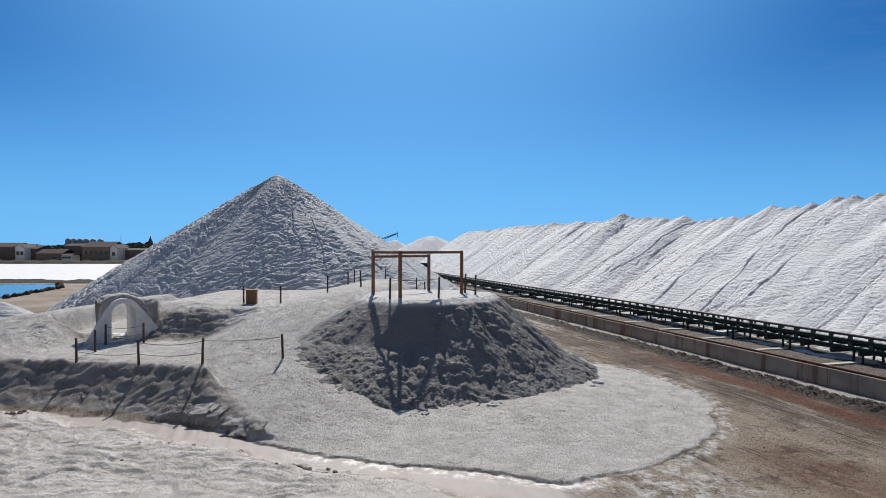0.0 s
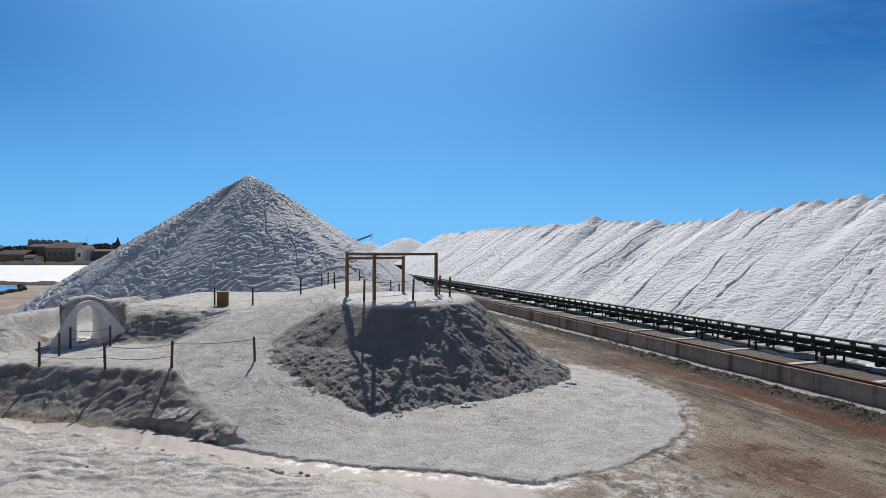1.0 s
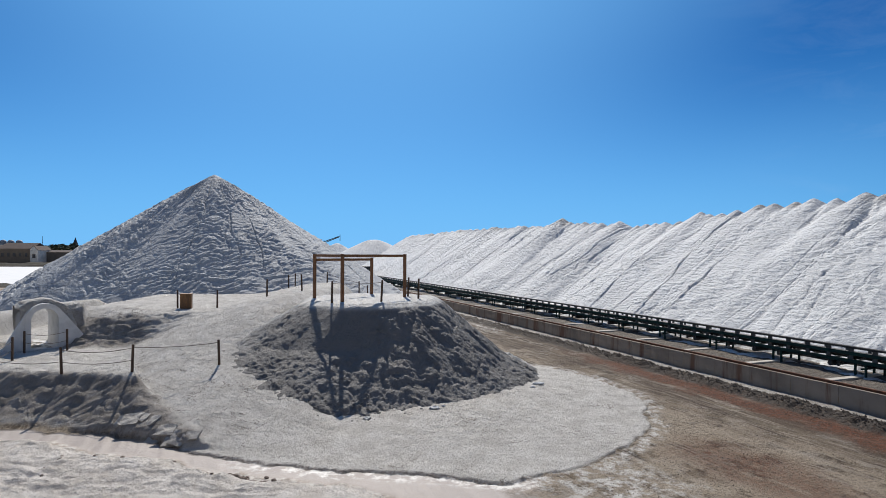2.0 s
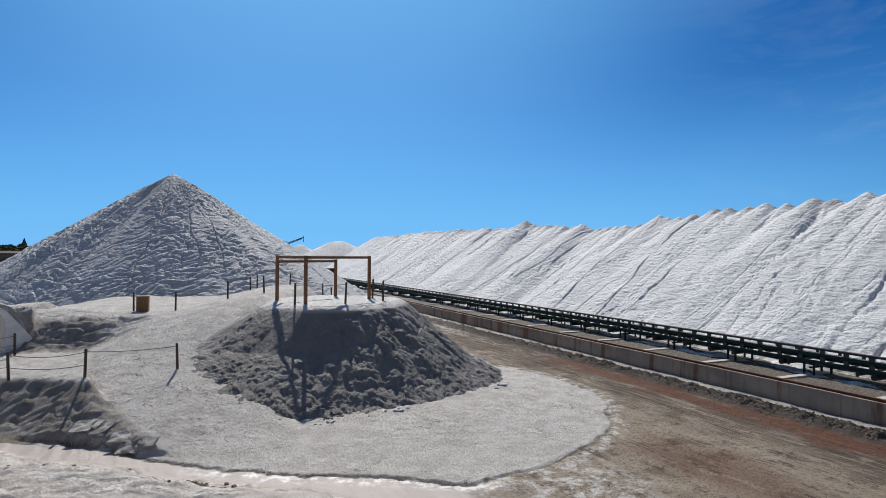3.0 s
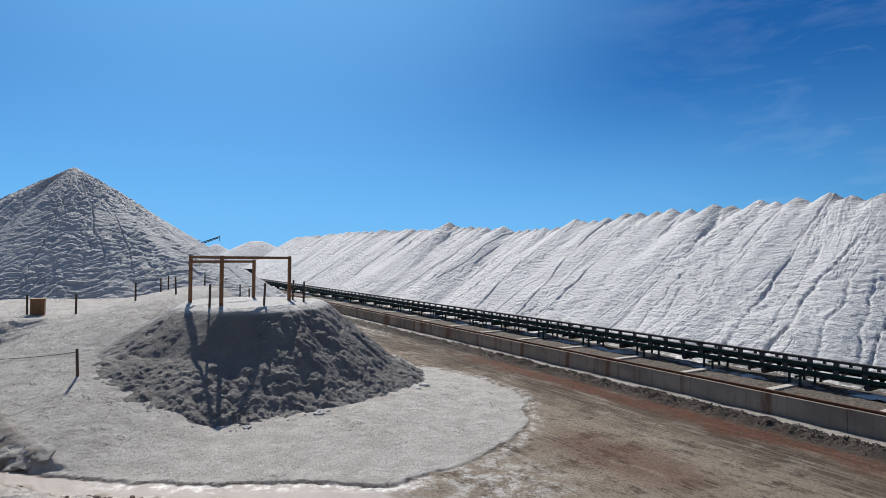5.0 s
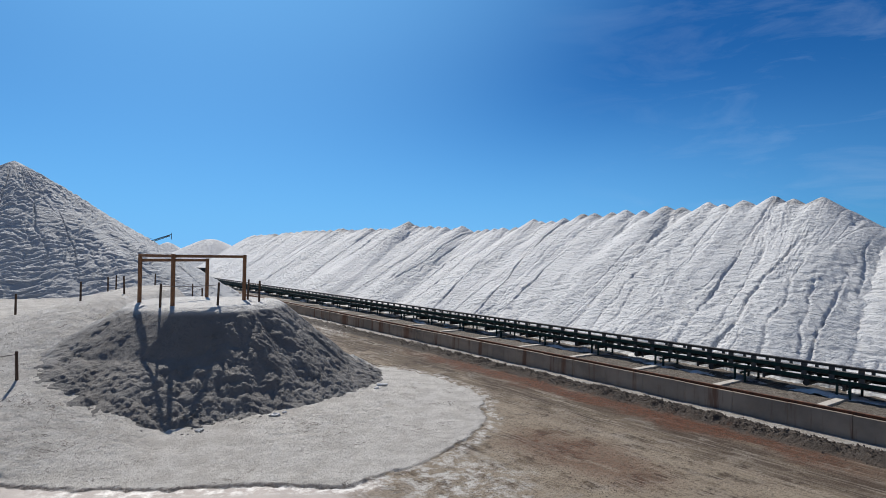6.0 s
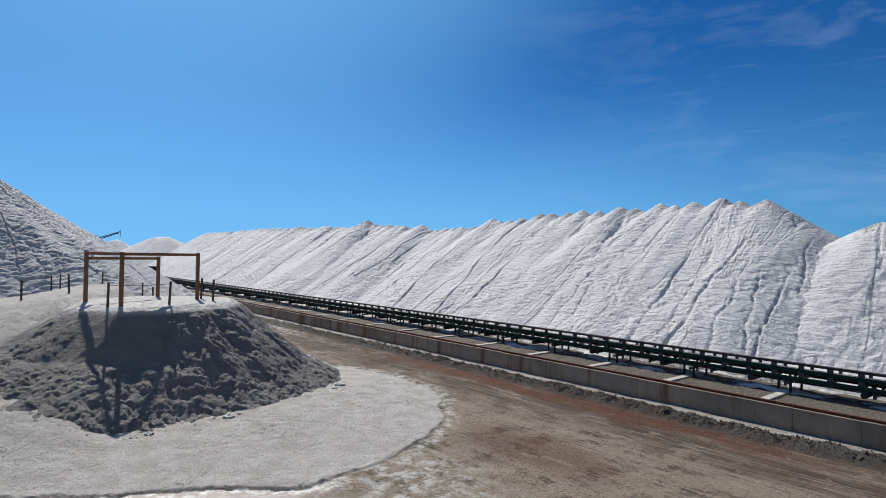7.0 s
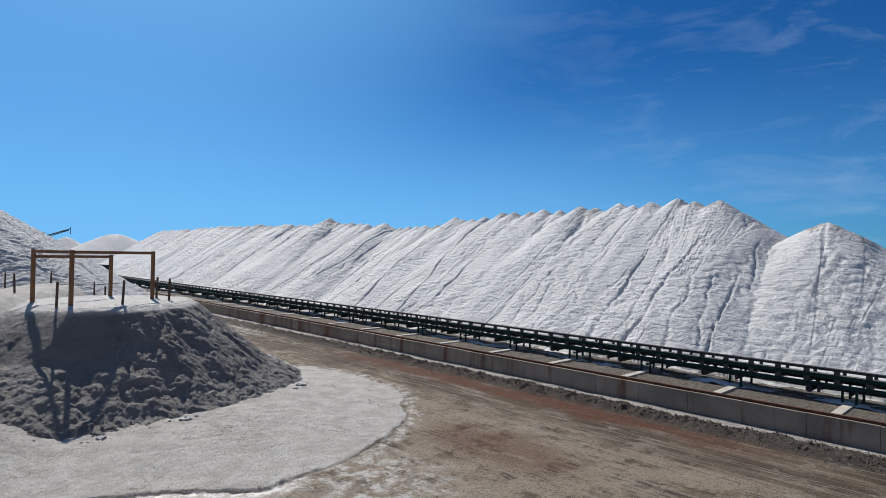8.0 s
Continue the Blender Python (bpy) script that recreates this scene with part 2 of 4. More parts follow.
def salt_material(name, a, b, dirt, grain=0.05, dirt_amount=0.5, stretch=(1, 1, 1), wrinkle=1.0, gullies=()):
    m = Mat(name, 0.75, 0, 0.25)
    tone = m.ramp(m.noise(0.35, 5, 0.6), 0.35, 0.7)
    fine = m.ramp(m.noise(6.0, 4, 0.65), 0.3, 0.75)
    spots = m.ramp(m.noise(1.6, 6, 0.7), 0.56, 0.72)
    c = m.mix(tone, a, b)
    c = m.mix(m.math("MULTIPLY", fine, 0.35), c, tuple(v * 0.78 for v in a))
    c = m.mix(m.math("MULTIPLY", spots, dirt_amount), c, dirt)
    c = m.mix(m.math("MULTIPLY", m.attr("cap"), m.ramp(m.noise(1.2, 5, 0.7), 0.35, 0.6)), c, (0.30, 0.28, 0.25))
    # sunlight put into the colour: masked parts are mixed towards a pale tone
    c = m.mix(m.attr("lit_tone"), c, (0.66, 0.64, 0.60))
    m.color(c)
    if wrinkle:
        # ripples across the slope and thin gullies down it
        m.bump(m.noise(2.2, 3, 0.5, stretch, 15.5, 0.25), grain * 3.0 * wrinkle)
        for sc, amp in gullies:
            w = m.math("ABSOLUTE", m.math("SUBTRACT", m.noise(sc, 4, 0.6, (0.17, 1.0, 0.17), 15.5, 0.7), 0.5))
            m.bump(m.ramp(w, 0.0, 0.035), grain * amp)
    m.bump(m.noise(5.0, 5, 0.65), grain * 2.1)
    m.bump(m.noise(16, 4, 0.7), grain * 0.7)
    return m.m


SALT_WHITE = salt_material("salt_white", (0.67, 0.67, 0.66), (0.60, 0.60, 0.59), (0.52, 0.49, 0.46), 0.045, 0.2, (2.2, 0.75, 2.2), 1.1, ((0.26, 0.9),))
# same salt as SALT_WHITE, darkened and cooled because the tall cone stands in shade
SALT_SHADED = salt_material("salt_cone", (0.49, 0.50, 0.505), (0.41, 0.42, 0.425), (0.34, 0.32, 0.30), 0.055, 0.35, (0.8, 0.8, 1.8), 1.0)
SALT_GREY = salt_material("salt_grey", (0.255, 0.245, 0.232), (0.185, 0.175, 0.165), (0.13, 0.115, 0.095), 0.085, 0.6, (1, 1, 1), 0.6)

SALT_CRUST = salt_material("salt_crust", (0.47, 0.44, 0.395), (0.38, 0.35, 0.31), (0.27, 0.24, 0.21), 0.05, 0.5)

# ground: salt crust, wet channel, brown road and rust stains, told apart by what lies where
g = Mat("ground_salt_and_dirt", 0.85, 0, 0.25)
n_big, n_mid, n_fine = g.noise(0.3, 5, 0.6), g.noise(1.3, 6, 0.65), g.noise(9, 5, 0.7)
tracks = g.noise(0.9, 8, 0.7, (1.7, 0.3, 1), 15.5, 0.6)
salt_c = g.mix(g.ramp(n_mid, 0.38, 0.64), (0.65, 0.62, 0.57), (0.51, 0.48, 0.435))
salt_c = g.mix(g.math("MULTIPLY", g.ramp(n_fine, 0.45, 0.75), 0.5), salt_c, (0.36, 0.33, 0.29))
near_c = g.mix(g.ramp(n_mid, 0.40, 0.62), (0.78, 0.72, 0.65), (0.64, 0.58, 0.51))
near_c = g.mix(g.math("MULTIPLY", g.ramp(n_fine, 0.5, 0.75), 0.4), near_c, (0.42, 0.37, 0.32))
road_c = g.mix(g.ramp(tracks, 0.40, 0.60), (0.075, 0.053, 0.034), (0.24, 0.185, 0.125))
road_c = g.mix(g.ramp(g.noise(0.8, 9, 0.75), 0.52, 0.61), road_c, (0.38, 0.33, 0.265))
road_c = g.mix(g.math("MULTIPLY", g.ramp(n_fine, 0.5, 0.7), 0.5), road_c, (0.09, 0.07, 0.055))
road_c = g.mix(g.math("MULTIPLY", g.ramp(g.noise(28, 3, 0.6), 0.54, 0.68), 0.55), road_c, (0.06, 0.048, 0.04))
ruts = g.math("ABSOLUTE", g.math("SUBTRACT", g.noise(1.1, 4, 0.55, (2.2, 0.09, 1), 15.5, 0.3), 0.5))
road_c = g.mix(g.math("MULTIPLY", g.ramp(ruts, 0.045, 0.005), 0.75), road_c, (0.40, 0.34, 0.27))
road_c = g.mix(g.math("MULTIPLY", g.attr("pale"), g.ramp(g.noise(0.7, 9, 0.75), 0.43, 0.53)), road_c, (0.39, 0.32, 0.235))
road_c = g.mix(g.math("MULTIPLY", g.ramp(g.noise(11, 6, 0.7), 0.5, 0.6), 0.45), road_c, (0.10, 0.072, 0.05))
brown = g.math("MULTIPLY", g.math("SUBTRACT", 1.0, g.attr("pale")), g.ramp(g.noise(0.6, 8, 0.72, (1.6, 0.4, 1), 15.5, 0.4), 0.40, 0.58))
road_c = g.mix(g.math("MULTIPLY", brown, 0.7), road_c, (0.085, 0.056, 0.036))
rust = g.math("MULTIPLY", g.attr("rust"), g.ramp(g.noise(0.9, 6, 0.7, (1.8, 0.45, 1), 15.5, 0.5), 0.29, 0.44))
rust_c = g.mix(g.ramp(g.noise(7, 6, 0.75), 0.42, 0.6), (0.165, 0.055, 0.022), (0.075, 0.034, 0.018))
road_c = g.mix(rust, road_c, rust_c)
wet_c = g.mix(g.ramp(n_big, 0.35, 0.65), (0.33, 0.285, 0.255), (0.28, 0.24, 0.212))
sand_c = g.mix(g.ramp(g.noise(0.15, 6, 0.65), 0.4, 0.65), (0.30, 0.23, 0.165), (0.42, 0.36, 0.29))
crk = g.math("ABSOLUTE", g.math("SUBTRACT", g.noise(0.9, 5, 0.6, (1, 1, 1), 0, 0.5), 0.5))
salt_c = g.mix(g.math("MULTIPLY", g.ramp(crk, 0.012, 0.0), g.ramp(n_big, 0.45, 0.6)), salt_c, (0.20, 0.175, 0.15))
col = g.mix(g.attr("far"), road_c, sand_c)
col = g.mix(g.attr("salt"), col, salt_c)
col = g.mix(g.attr("near"), col, near_c)
# brown-grey of the cut faces, with their shade painted into the colour
cut_shade_c = g.mix(g.ramp(n_mid, 0.35, 0.65), (0.30, 0.265, 0.23), (0.17, 0.148, 0.125))
col = g.mix(g.attr("cut_shade"), col, cut_shade_c)
speck = g.math("MULTIPLY", g.ramp(g.noise(24, 4, 0.7), 0.54, 0.68), 0.5)
col = g.mix(speck, col, (0.24, 0.21, 0.18))
col = g.mix(g.attr("wet"), col, wet_c)
col = g.mix(g.math("MULTIPLY", g.attr("crust"), g.ramp(g.noise(2.2, 7, 0.75), 0.44, 0.62)), col, (0.68, 0.65, 0.60))
col = g.mix(g.math("MULTIPLY", g.attr("gravel"), g.ramp(g.noise(5, 6, 0.75), 0.28, 0.5)), col, (0.085, 0.07, 0.057))
col = g.mix(g.attr("bed"), col, g.mix(g.ramp(g.noise(7, 5, 0.8), 0.4, 0.62), (0.11, 0.092, 0.075), (0.24, 0.21, 0.175)))
g.color(col)
dry = g.math("SUBTRACT", 1.0, g.attr("wet"))
g.rough(g.ramp(dry, 0.0, 1.0, 0.55, 0.9))
g.bump(g.math("MULTIPLY", g.noise(2.6, 7, 0.7), dry), 0.068)
g.bump(g.math("MULTIPLY", n_fine, g.math("ADD", dry, 0.2)), 0.098)
g.bump(g.math("MULTIPLY", g.noise(26, 4, 0.7), dry), 0.035)
GROUND = g.m


def plain(name, a, b, rough=0.7, metal=0.0, scale=3.0, stretch=(1, 1, 1), bump=0.003, vary=0.0, spec=0.4):
    m = Mat(name, rough, metal, spec)
    c = m.mix(m.ramp(m.noise(scale, 5, 0.65, stretch), 0.35, 0.68), a, b)
    if vary:
        c = m.mix(m.math("MULTIPLY", m.random(), vary), c, tuple(v * 0.45 for v in a))
    m.color(c)
    m.bump(m.noise(scale * 5, 4, 0.7, stretch), bump)
    return m.m


WOOD = plain("weathered_brown_wood", (0.24, 0.115, 0.05), (0.13, 0.06, 0.028), 0.75, 0, 4, (9, 9, 0.8), 0.004)
WOOD_BOX = plain("golden_wood", (0.24, 0.125, 0.055), (0.14, 0.075, 0.035), 0.7, 0, 4, (8, 8, 1), 0.004)
POST = plain("dark_post_wood", (0.10, 0.062, 0.04), (0.05, 0.033, 0.024), 0.8, 0, 6, (6, 6, 0.7), 0.004)
ROPE = plain("grey_rope", (0.20, 0.17, 0.14), (0.12, 0.10, 0.085), 0.9, 0, 20)
CONCRETE = Mat("concrete", 0.85, 0, 0.3)
CONCRETE.co = CONCRETE.n.new("ShaderNodeNewGeometry").outputs["Position"]
_c = CONCRETE.mix(CONCRETE.ramp(CONCRETE.noise(0.7, 6, 0.65), 0.35, 0.68), (0.35, 0.29, 0.225), (0.24, 0.20, 0.155))
_c = CONCRETE.mix(CONCRETE.math("MULTIPLY", CONCRETE.random(), 0.25), _c, (0.19, 0.165, 0.135))
_st = CONCRETE.ramp(CONCRETE.noise(1.1, 5, 0.65, (1.0, 1.0, 0.10), 0), 0.51, 0.63)
_c = CONCRETE.mix(CONCRETE.math("MULTIPLY", _st, 0.8), _c, (0.15, 0.07, 0.038))
CONCRETE.color(_c).bump(CONCRETE.noise(12, 5, 0.7), 0.006)
CONCRETE = CONCRETE.m
RUSTY = plain("rusty_steel", (0.15, 0.06, 0.03), (0.07, 0.035, 0.022), 0.8, 0.3, 6)
GREEN = plain("dark_green_paint", (0.008, 0.04, 0.033), (0.012, 0.024, 0.021), 0.7, 0.0, 5, (1, 1, 1), 0.002, 0, 0.2)
BLACK = plain("black_rubber", (0.018, 0.018, 0.018), (0.035, 0.033, 0.03), 0.65, 0, 4)
STEEL = plain("dull_steel", (0.08, 0.085, 0.085), (0.045, 0.045, 0.045), 0.5, 0.6, 6)
BELT = plain("salt_dusted_belt", (0.035, 0.035, 0.035), (0.16, 0.155, 0.15), 0.7, 0, 3)
PLASTER = plain("white_plaster", (0.66, 0.65, 0.63), (0.56, 0.55, 0.53), 0.8, 0, 2.5, (1, 1, 1), 0.004)
PLANK = plain("pale_plank", (0.52, 0.48, 0.42), (0.40, 0.36, 0.31), 0.8, 0, 5)


# ---- mesh helpers ----
def part(name, bm, material, parent=None, label="", smooth=False):
    me = bpy.data.meshes.new(name)
    bm.normal_update()
    bm.to_mesh(me)
    bm.free()
    me.materials.append(material)
    if smooth:
        me.polygons.foreach_set("use_smooth", [True] * len(me.polygons))
    ob = new(name, me)
    if parent is not None:
        ob.parent = parent
    if label:
        tagged(ob, label)
    return ob


def share(name, me, m, parent=None):
    ob = new(name, me)
    ob.matrix_basis = m
    if parent is not None:
        ob.parent = parent
    return ob


def thing(name, m, label, category, group="", kind=""):
    ob = new(name)
    ob.empty_display_size = 0.2
    ob.matrix_basis = m
    return tagged(ob, label, category, group, kind)


def add_box(bm, size, at=(0, 0, 0), turn=None, bevel=0.0):
    m = Matrix.Translation(at) @ (turn.to_4x4() if turn is not None else Matrix.Identity(4)) @ Matrix.Diagonal((*size, 1))
    made = bmesh.ops.create_cube(bm, size=1.0, matrix=m)
    if bevel:
        edges = list({e for v in made["verts"] for e in v.link_edges})
        bmesh.ops.bevel(bm, geom=edges, offset=bevel, segments=1, affect="EDGES", clamp_overlap=True)
    return bm


def add_beam(bm, a, b, w, h, bevel=0.0):
    """A rectangular bar from a to b, h upright."""
    a, b = Vector(a), Vector(b)
    d = (b - a).normalized()
    side = d.cross(Vector((0, 0, 1)))
    side = side.normalized() if side.length > 1e-4 else Vector((1, 0, 0))
    up = side.cross(d)
    return add_box(bm, (w, (b - a).length, h), (a + b) / 2, Matrix((side, d, up)).transposed(), bevel)


def add_rod(bm, a, b, r0, r1=None, seg=8):
    a, b = Vector(a), Vector(b)
    q = (b - a).to_track_quat("Z", "Y").to_matrix().to_4x4()
    bmesh.ops.create_cone(bm, cap_ends=True, segments=seg, radius1=r0, radius2=r0 if r1 is None else r1, depth=(b - a).length, matrix=Matrix.Translation((a + b) / 2) @ q)
    return bm


def box(size, at=(0, 0, 0), bevel=0.0):
    return add_box(bmesh.new(), size, at, None, bevel)


def sheet(name, X, Y, Z, material, masks=None, smooth=True):
    """A grid of heights as one mesh."""
    r, c = X.shape
    co = np.stack([X, Y, Z], -1).reshape(-1, 3)
    i = (np.arange(r - 1)[:, None] * c + np.arange(c - 1)[None, :]).ravel()
    quads = np.stack([i, i + 1, i + c + 1, i + c], 1)
    me = bpy.data.meshes.new(name)
    me.vertices.add(len(co))
    me.vertices.foreach_set("co", co.astype(np.float32).ravel())
    me.loops.add(quads.size)
    me.loops.foreach_set("vertex_index", quads.astype(np.int32).ravel())
    me.polygons.add(len(quads))
    me.polygons.foreach_set("loop_start", np.arange(0, quads.size, 4, dtype=np.int32))
    me.polygons.foreach_set("use_smooth", np.full(len(quads), smooth))
    me.update(calc_edges=True)
    for k, v in (masks or {}).items():
        at = me.attributes.new(k, "FLOAT", "POINT")
        at.data.foreach_set("value", np.clip(v, 0, 1).astype(np.float32).ravel())
    me.materials.append(material)
    return new(name, me)


def spread(*runs):
    """Grid lines: runs of (from, to, step)."""
    out = [np.arange(a, b, st) for a, b, st in runs]
    return np.concatenate(out + [[runs[-1][1]]])


# ---- ground ----
far_x = 60 * 1.25 ** np.arange(1, 20)
xs = np.concatenate([-far_x[::-1], spread((-60, -28, 1.2), (-28, -20, 0.15), (-20, -4, 0.055), (-4, 10, 0.07), (10, 24, 0.13), (24, 60, 1.2)), far_x])
ys = np.concatenate([-far_x[::-1], spread((-60, 6, 2.0), (6, 12, 0.3), (12, 19, 0.05), (19, 31.5, 0.07), (31.5, 50, 0.3), (50, 120, 1.0)), 120 * 1.16 ** np.arange(1, 25)])
GX, GY = np.meshgrid(xs, ys)
GZ = land(GX, GY)
S_, P_ = line_sp(GX, GY)
AP, HD, CH = apron_r(GX, GY), hump_d(GX, GY), channel(GX, GY)
wob = 0.5 * fbm(GX * 0.6, GY * 0.6, 71, 4)
near_m = ss(HD, -0.25, 0.15) * ss(GX + wob, 2.6, 0.8) * ss(GY, -40, -10)
salt_m = np.maximum(ss(AP, -0.03, 0.03) * ss(GY, 45, 40), ss(land(GX, GY, False), 0.08, 0.2) * ss(GX, 1, -1) * ss(GY, 60, 50) * ss(P_, 20.5, 19.5))
salt_m = np.maximum(salt_m, 0.65 * ss(P_ + 0.2 * wob, 21.2, 21.35) * ss(P_, 22.35, 22.25))
wet_m = CH * ss(GX + 2 * wob, 5.0, 2.5) * ss(GX, -22, -18)
crust_m = ss(np.abs(AP + 0.25 + 0.15 * wob), 0.5, 0.05) * ss(-AP, 0.0, 0.05) * ss(GX, -5, -3) + 1.0 * ss(np.abs(GX - 5.6 - wob), 3.0, 0.6) * ss(np.abs(GY - 13.6), 3.2, 0.8)
crust_m = crust_m + 0.9 * ss(np.abs(HD + 0.12 + 0.1 * wob), 0.28, 0.05) * ss(GX, 1.8, 0.6) * ss(GX, -14.5, -13) + ss(np.hypot(GX + 17.9, GY - 30.4), 2.8, 1.6) + 0.75 * ss(np.hypot((GX - 8.2 - 2 * wob) / 1.8, (GY - 46) / 6), 1.0, 0.4)
rust_m = 0.9 * ss(np.abs(P_ - 19.4 - 1.1 * wob), 1.1, 0.3) * ss(S_, 3, 10) * ss(S_, 32, 24) + 0.6 * ss(np.hypot((P_ - 13.6 - wob) / 2.2, (S_ - 11.5) / 4), 1.0, 0.3)
gravel_m = ss(np.abs(P_ - 20.6 - 0.25 * wob), 0.8, 0.5) * ss(S_, 90, 40)
bed_m = ss(P_, P_WALL, P_WALL + 0.1) * ss(S_, 150, 120)
far_m = np.maximum(ss(GY, 45, 60) * ss(P_, 20, 12), ss(np.hypot(GX, GY), 150, 220))
# where that shade is painted: the scarp, then the bank behind the court
cut_shade_m = 0.8 * ss(land(GX, GY, False), 0.05, 0.35) * ss(land(GX, GY, False), 1.5, 1.3) * ss(scarp_e(GX, GY), -6.6, -7.3) * ss(GY - rim_y(GX), 3.0, 1.9) * (HD < 0.2)
cut_shade_m = np.maximum(cut_shade_m, 0.75 * ss(np.abs(GY - 28.9 - 0.5 * wob), 1.2, 0.6) * ss(GX, -20.5, -18.5) * ss(GX, -10.4, -12.0))
pale_m = 0.9 * ss(P_ + wob, 18.6, 15.0) * ss(GY, 50, 30)
ground = sheet("ground", GX, GY, GZ, GROUND, {"near": near_m, "salt": salt_m, "wet": wet_m, "crust": crust_m, "rust": rust_m, "gravel": gravel_m, "bed": bed_m, "cut_shade": cut_shade_m, "pale": pale_m, "far": far_m})
tagged(ground, "salt-crusted ground with brown rust-stained road and pinkish channel", "ground", kind="structure")


# ---- salt heaps ----
def flow(u, d, seed, ripple=1.0, gully=1.0):
    """Relief of dumped salt: tongues and gullies down the fall line (u across it, d down it), wrinkles across it."""
    w = 0.7 * fbm(u * 0.22, d * 0.10, seed + 1, 3)
    uu = u + w
    z = 0.07 * vnoise(uu * 0.33, d * 0.035, seed + 2) + 0.02 * vnoise(uu * 0.9, d * 0.06, seed + 3)
    here = ss(fbm(u * 0.17, d * 0.07, seed + 6, 2), -0.25, 0.25)
    jag = 0.20 * fbm(u * 0.7, d * 0.45, seed + 8, 3)
    z = z - gully * 0.18 * here * thin((uu + jag) * 0.21, d * 0.032, seed + 4, 24)
    z = z - gully * 0.10 * ss(fbm(u * 0.3, d * 0.13, seed + 7, 2), -0.15, 0.3) * thin((uu + 1.3 * jag) * 0.50, d * 0.075, seed + 5, 13)
    wd = d + 0.35 * fbm(u * 0.6, d * 0.5, seed + 9, 2)
    patch = 0.35 + 0.65 * ss(fbm(u * 0.14, d * 0.16, seed + 10, 3), -0.4, 0.3)
    z = z + ripple * patch * (0.22 * billow((uu + jag) * 0.62, wd * 1.7, seed + 11) + 0.12 * billow(uu * 1.4, wd * 3.7, seed + 12))
    return z


def pile_height(s, p, peaks, slope=0.65, round_=0.14, belly=0.0):
    z = np.full(s.shape, -5.0)
    for cs, cp, h in peaks:
        r = np.sqrt((s - cs) ** 2 + (p - cp) ** 2 + round_ ** 2)
        z = smax(z, h - (slope - 10.3 * belly) * r - belly * r * r, 0.10)
    return z


def crest(s):
    return np.interp(s, [0, 17, 37, 44, 50, 57, 62, 65, 69, 100, 130, 138], [10.0, 10.25, 10.0, 9.2, 8.85, 9.3, 9.7, 10.25, 9.9, 10.1, 9.9, 9.7])


rng = random.Random(4)
peaks, s_at = [], 15.9
while s_at < 137:
    peaks.append((s_at, P_CREST + rng.uniform(-0.25, 0.25), float(crest(s_at)) + 0.2 + rng.uniform(-0.2, 0.16)))
    s_at += rng.uniform(1.1, 2.3)
# three tall tips that stand over the drops in the crest
peaks += [(66.0, P_CREST - 0.3, 10.75), (54.2, P_CREST - 0.3, 9.75), (42.2, P_CREST - 0.2, 9.95)]


def ridge(name, s_lines, p_lines, peaks, seed, label, amp=1.0, belly=0.0, gully=1.0):
    S, P = np.meshgrid(s_lines, p_lines)
    wp = 0.22 * fbm(S * 0.3, P * 0.2, seed + 20, 2)
    Z = pile_height(S + wp, P + 0.6 * wp, peaks, belly=belly)
    crest_fade = 0.35 + 0.65 * ss(np.abs(P - P_CREST), 0.3, 2.5)
    cap = ss(Z, np.interp(S, [q[0] for q in sorted(peaks)], [q[2] for q in sorted(peaks)]) - 0.9, np.interp(S, [q[0] for q in sorted(peaks)], [q[2] for q in sorted(peaks)]) - 0.35) * ss(fbm(S * 0.35, P * 0.2, seed + 60, 2), -0.1, 0.3)
    Z = Z + amp * flow(S, P_CREST - P, seed, 1.0, gully) * crest_fade + 0.12 * fbm(S * 0.2, P * 0.15, seed + 30, 3)
    Z = np.maximum(Z, (0.98 + 0.05 * fbm(S * 0.7, P * 1.5, seed + 50, 3)) * ss(P, 27.1, 27.9) - 0.3 * ss(P, 28.4, 27.3) + 0.08)
    X, Y = line_xy(S, P)
    ob = sheet(name, X, Y, Z, SALT_WHITE, {"cap": 0.8 * cap})
    return tagged(ob, label, "salt heap", "salt heaps")


ridge("salt_ridge", spread((-4, 55, 0.08), (55, 95, 0.14), (95, 160, 0.35)), spread((27.0, 44.6, 0.075), (44.6, 62, 0.8)), peaks, 100,
      "long white ridge of dumped salt with furrowed slopes behind the conveyor")
ridge("salt_cone", spread((-14, 24, 0.085)), spread((26.5, 42, 0.075), (42, 55, 0.6)),
      [(9.2, 41.4, 8.42), (8.2, 41.6, 7.5)], 200, "steep rounded white salt heap beside the conveyor", 1.2, 0.009, 0.35)


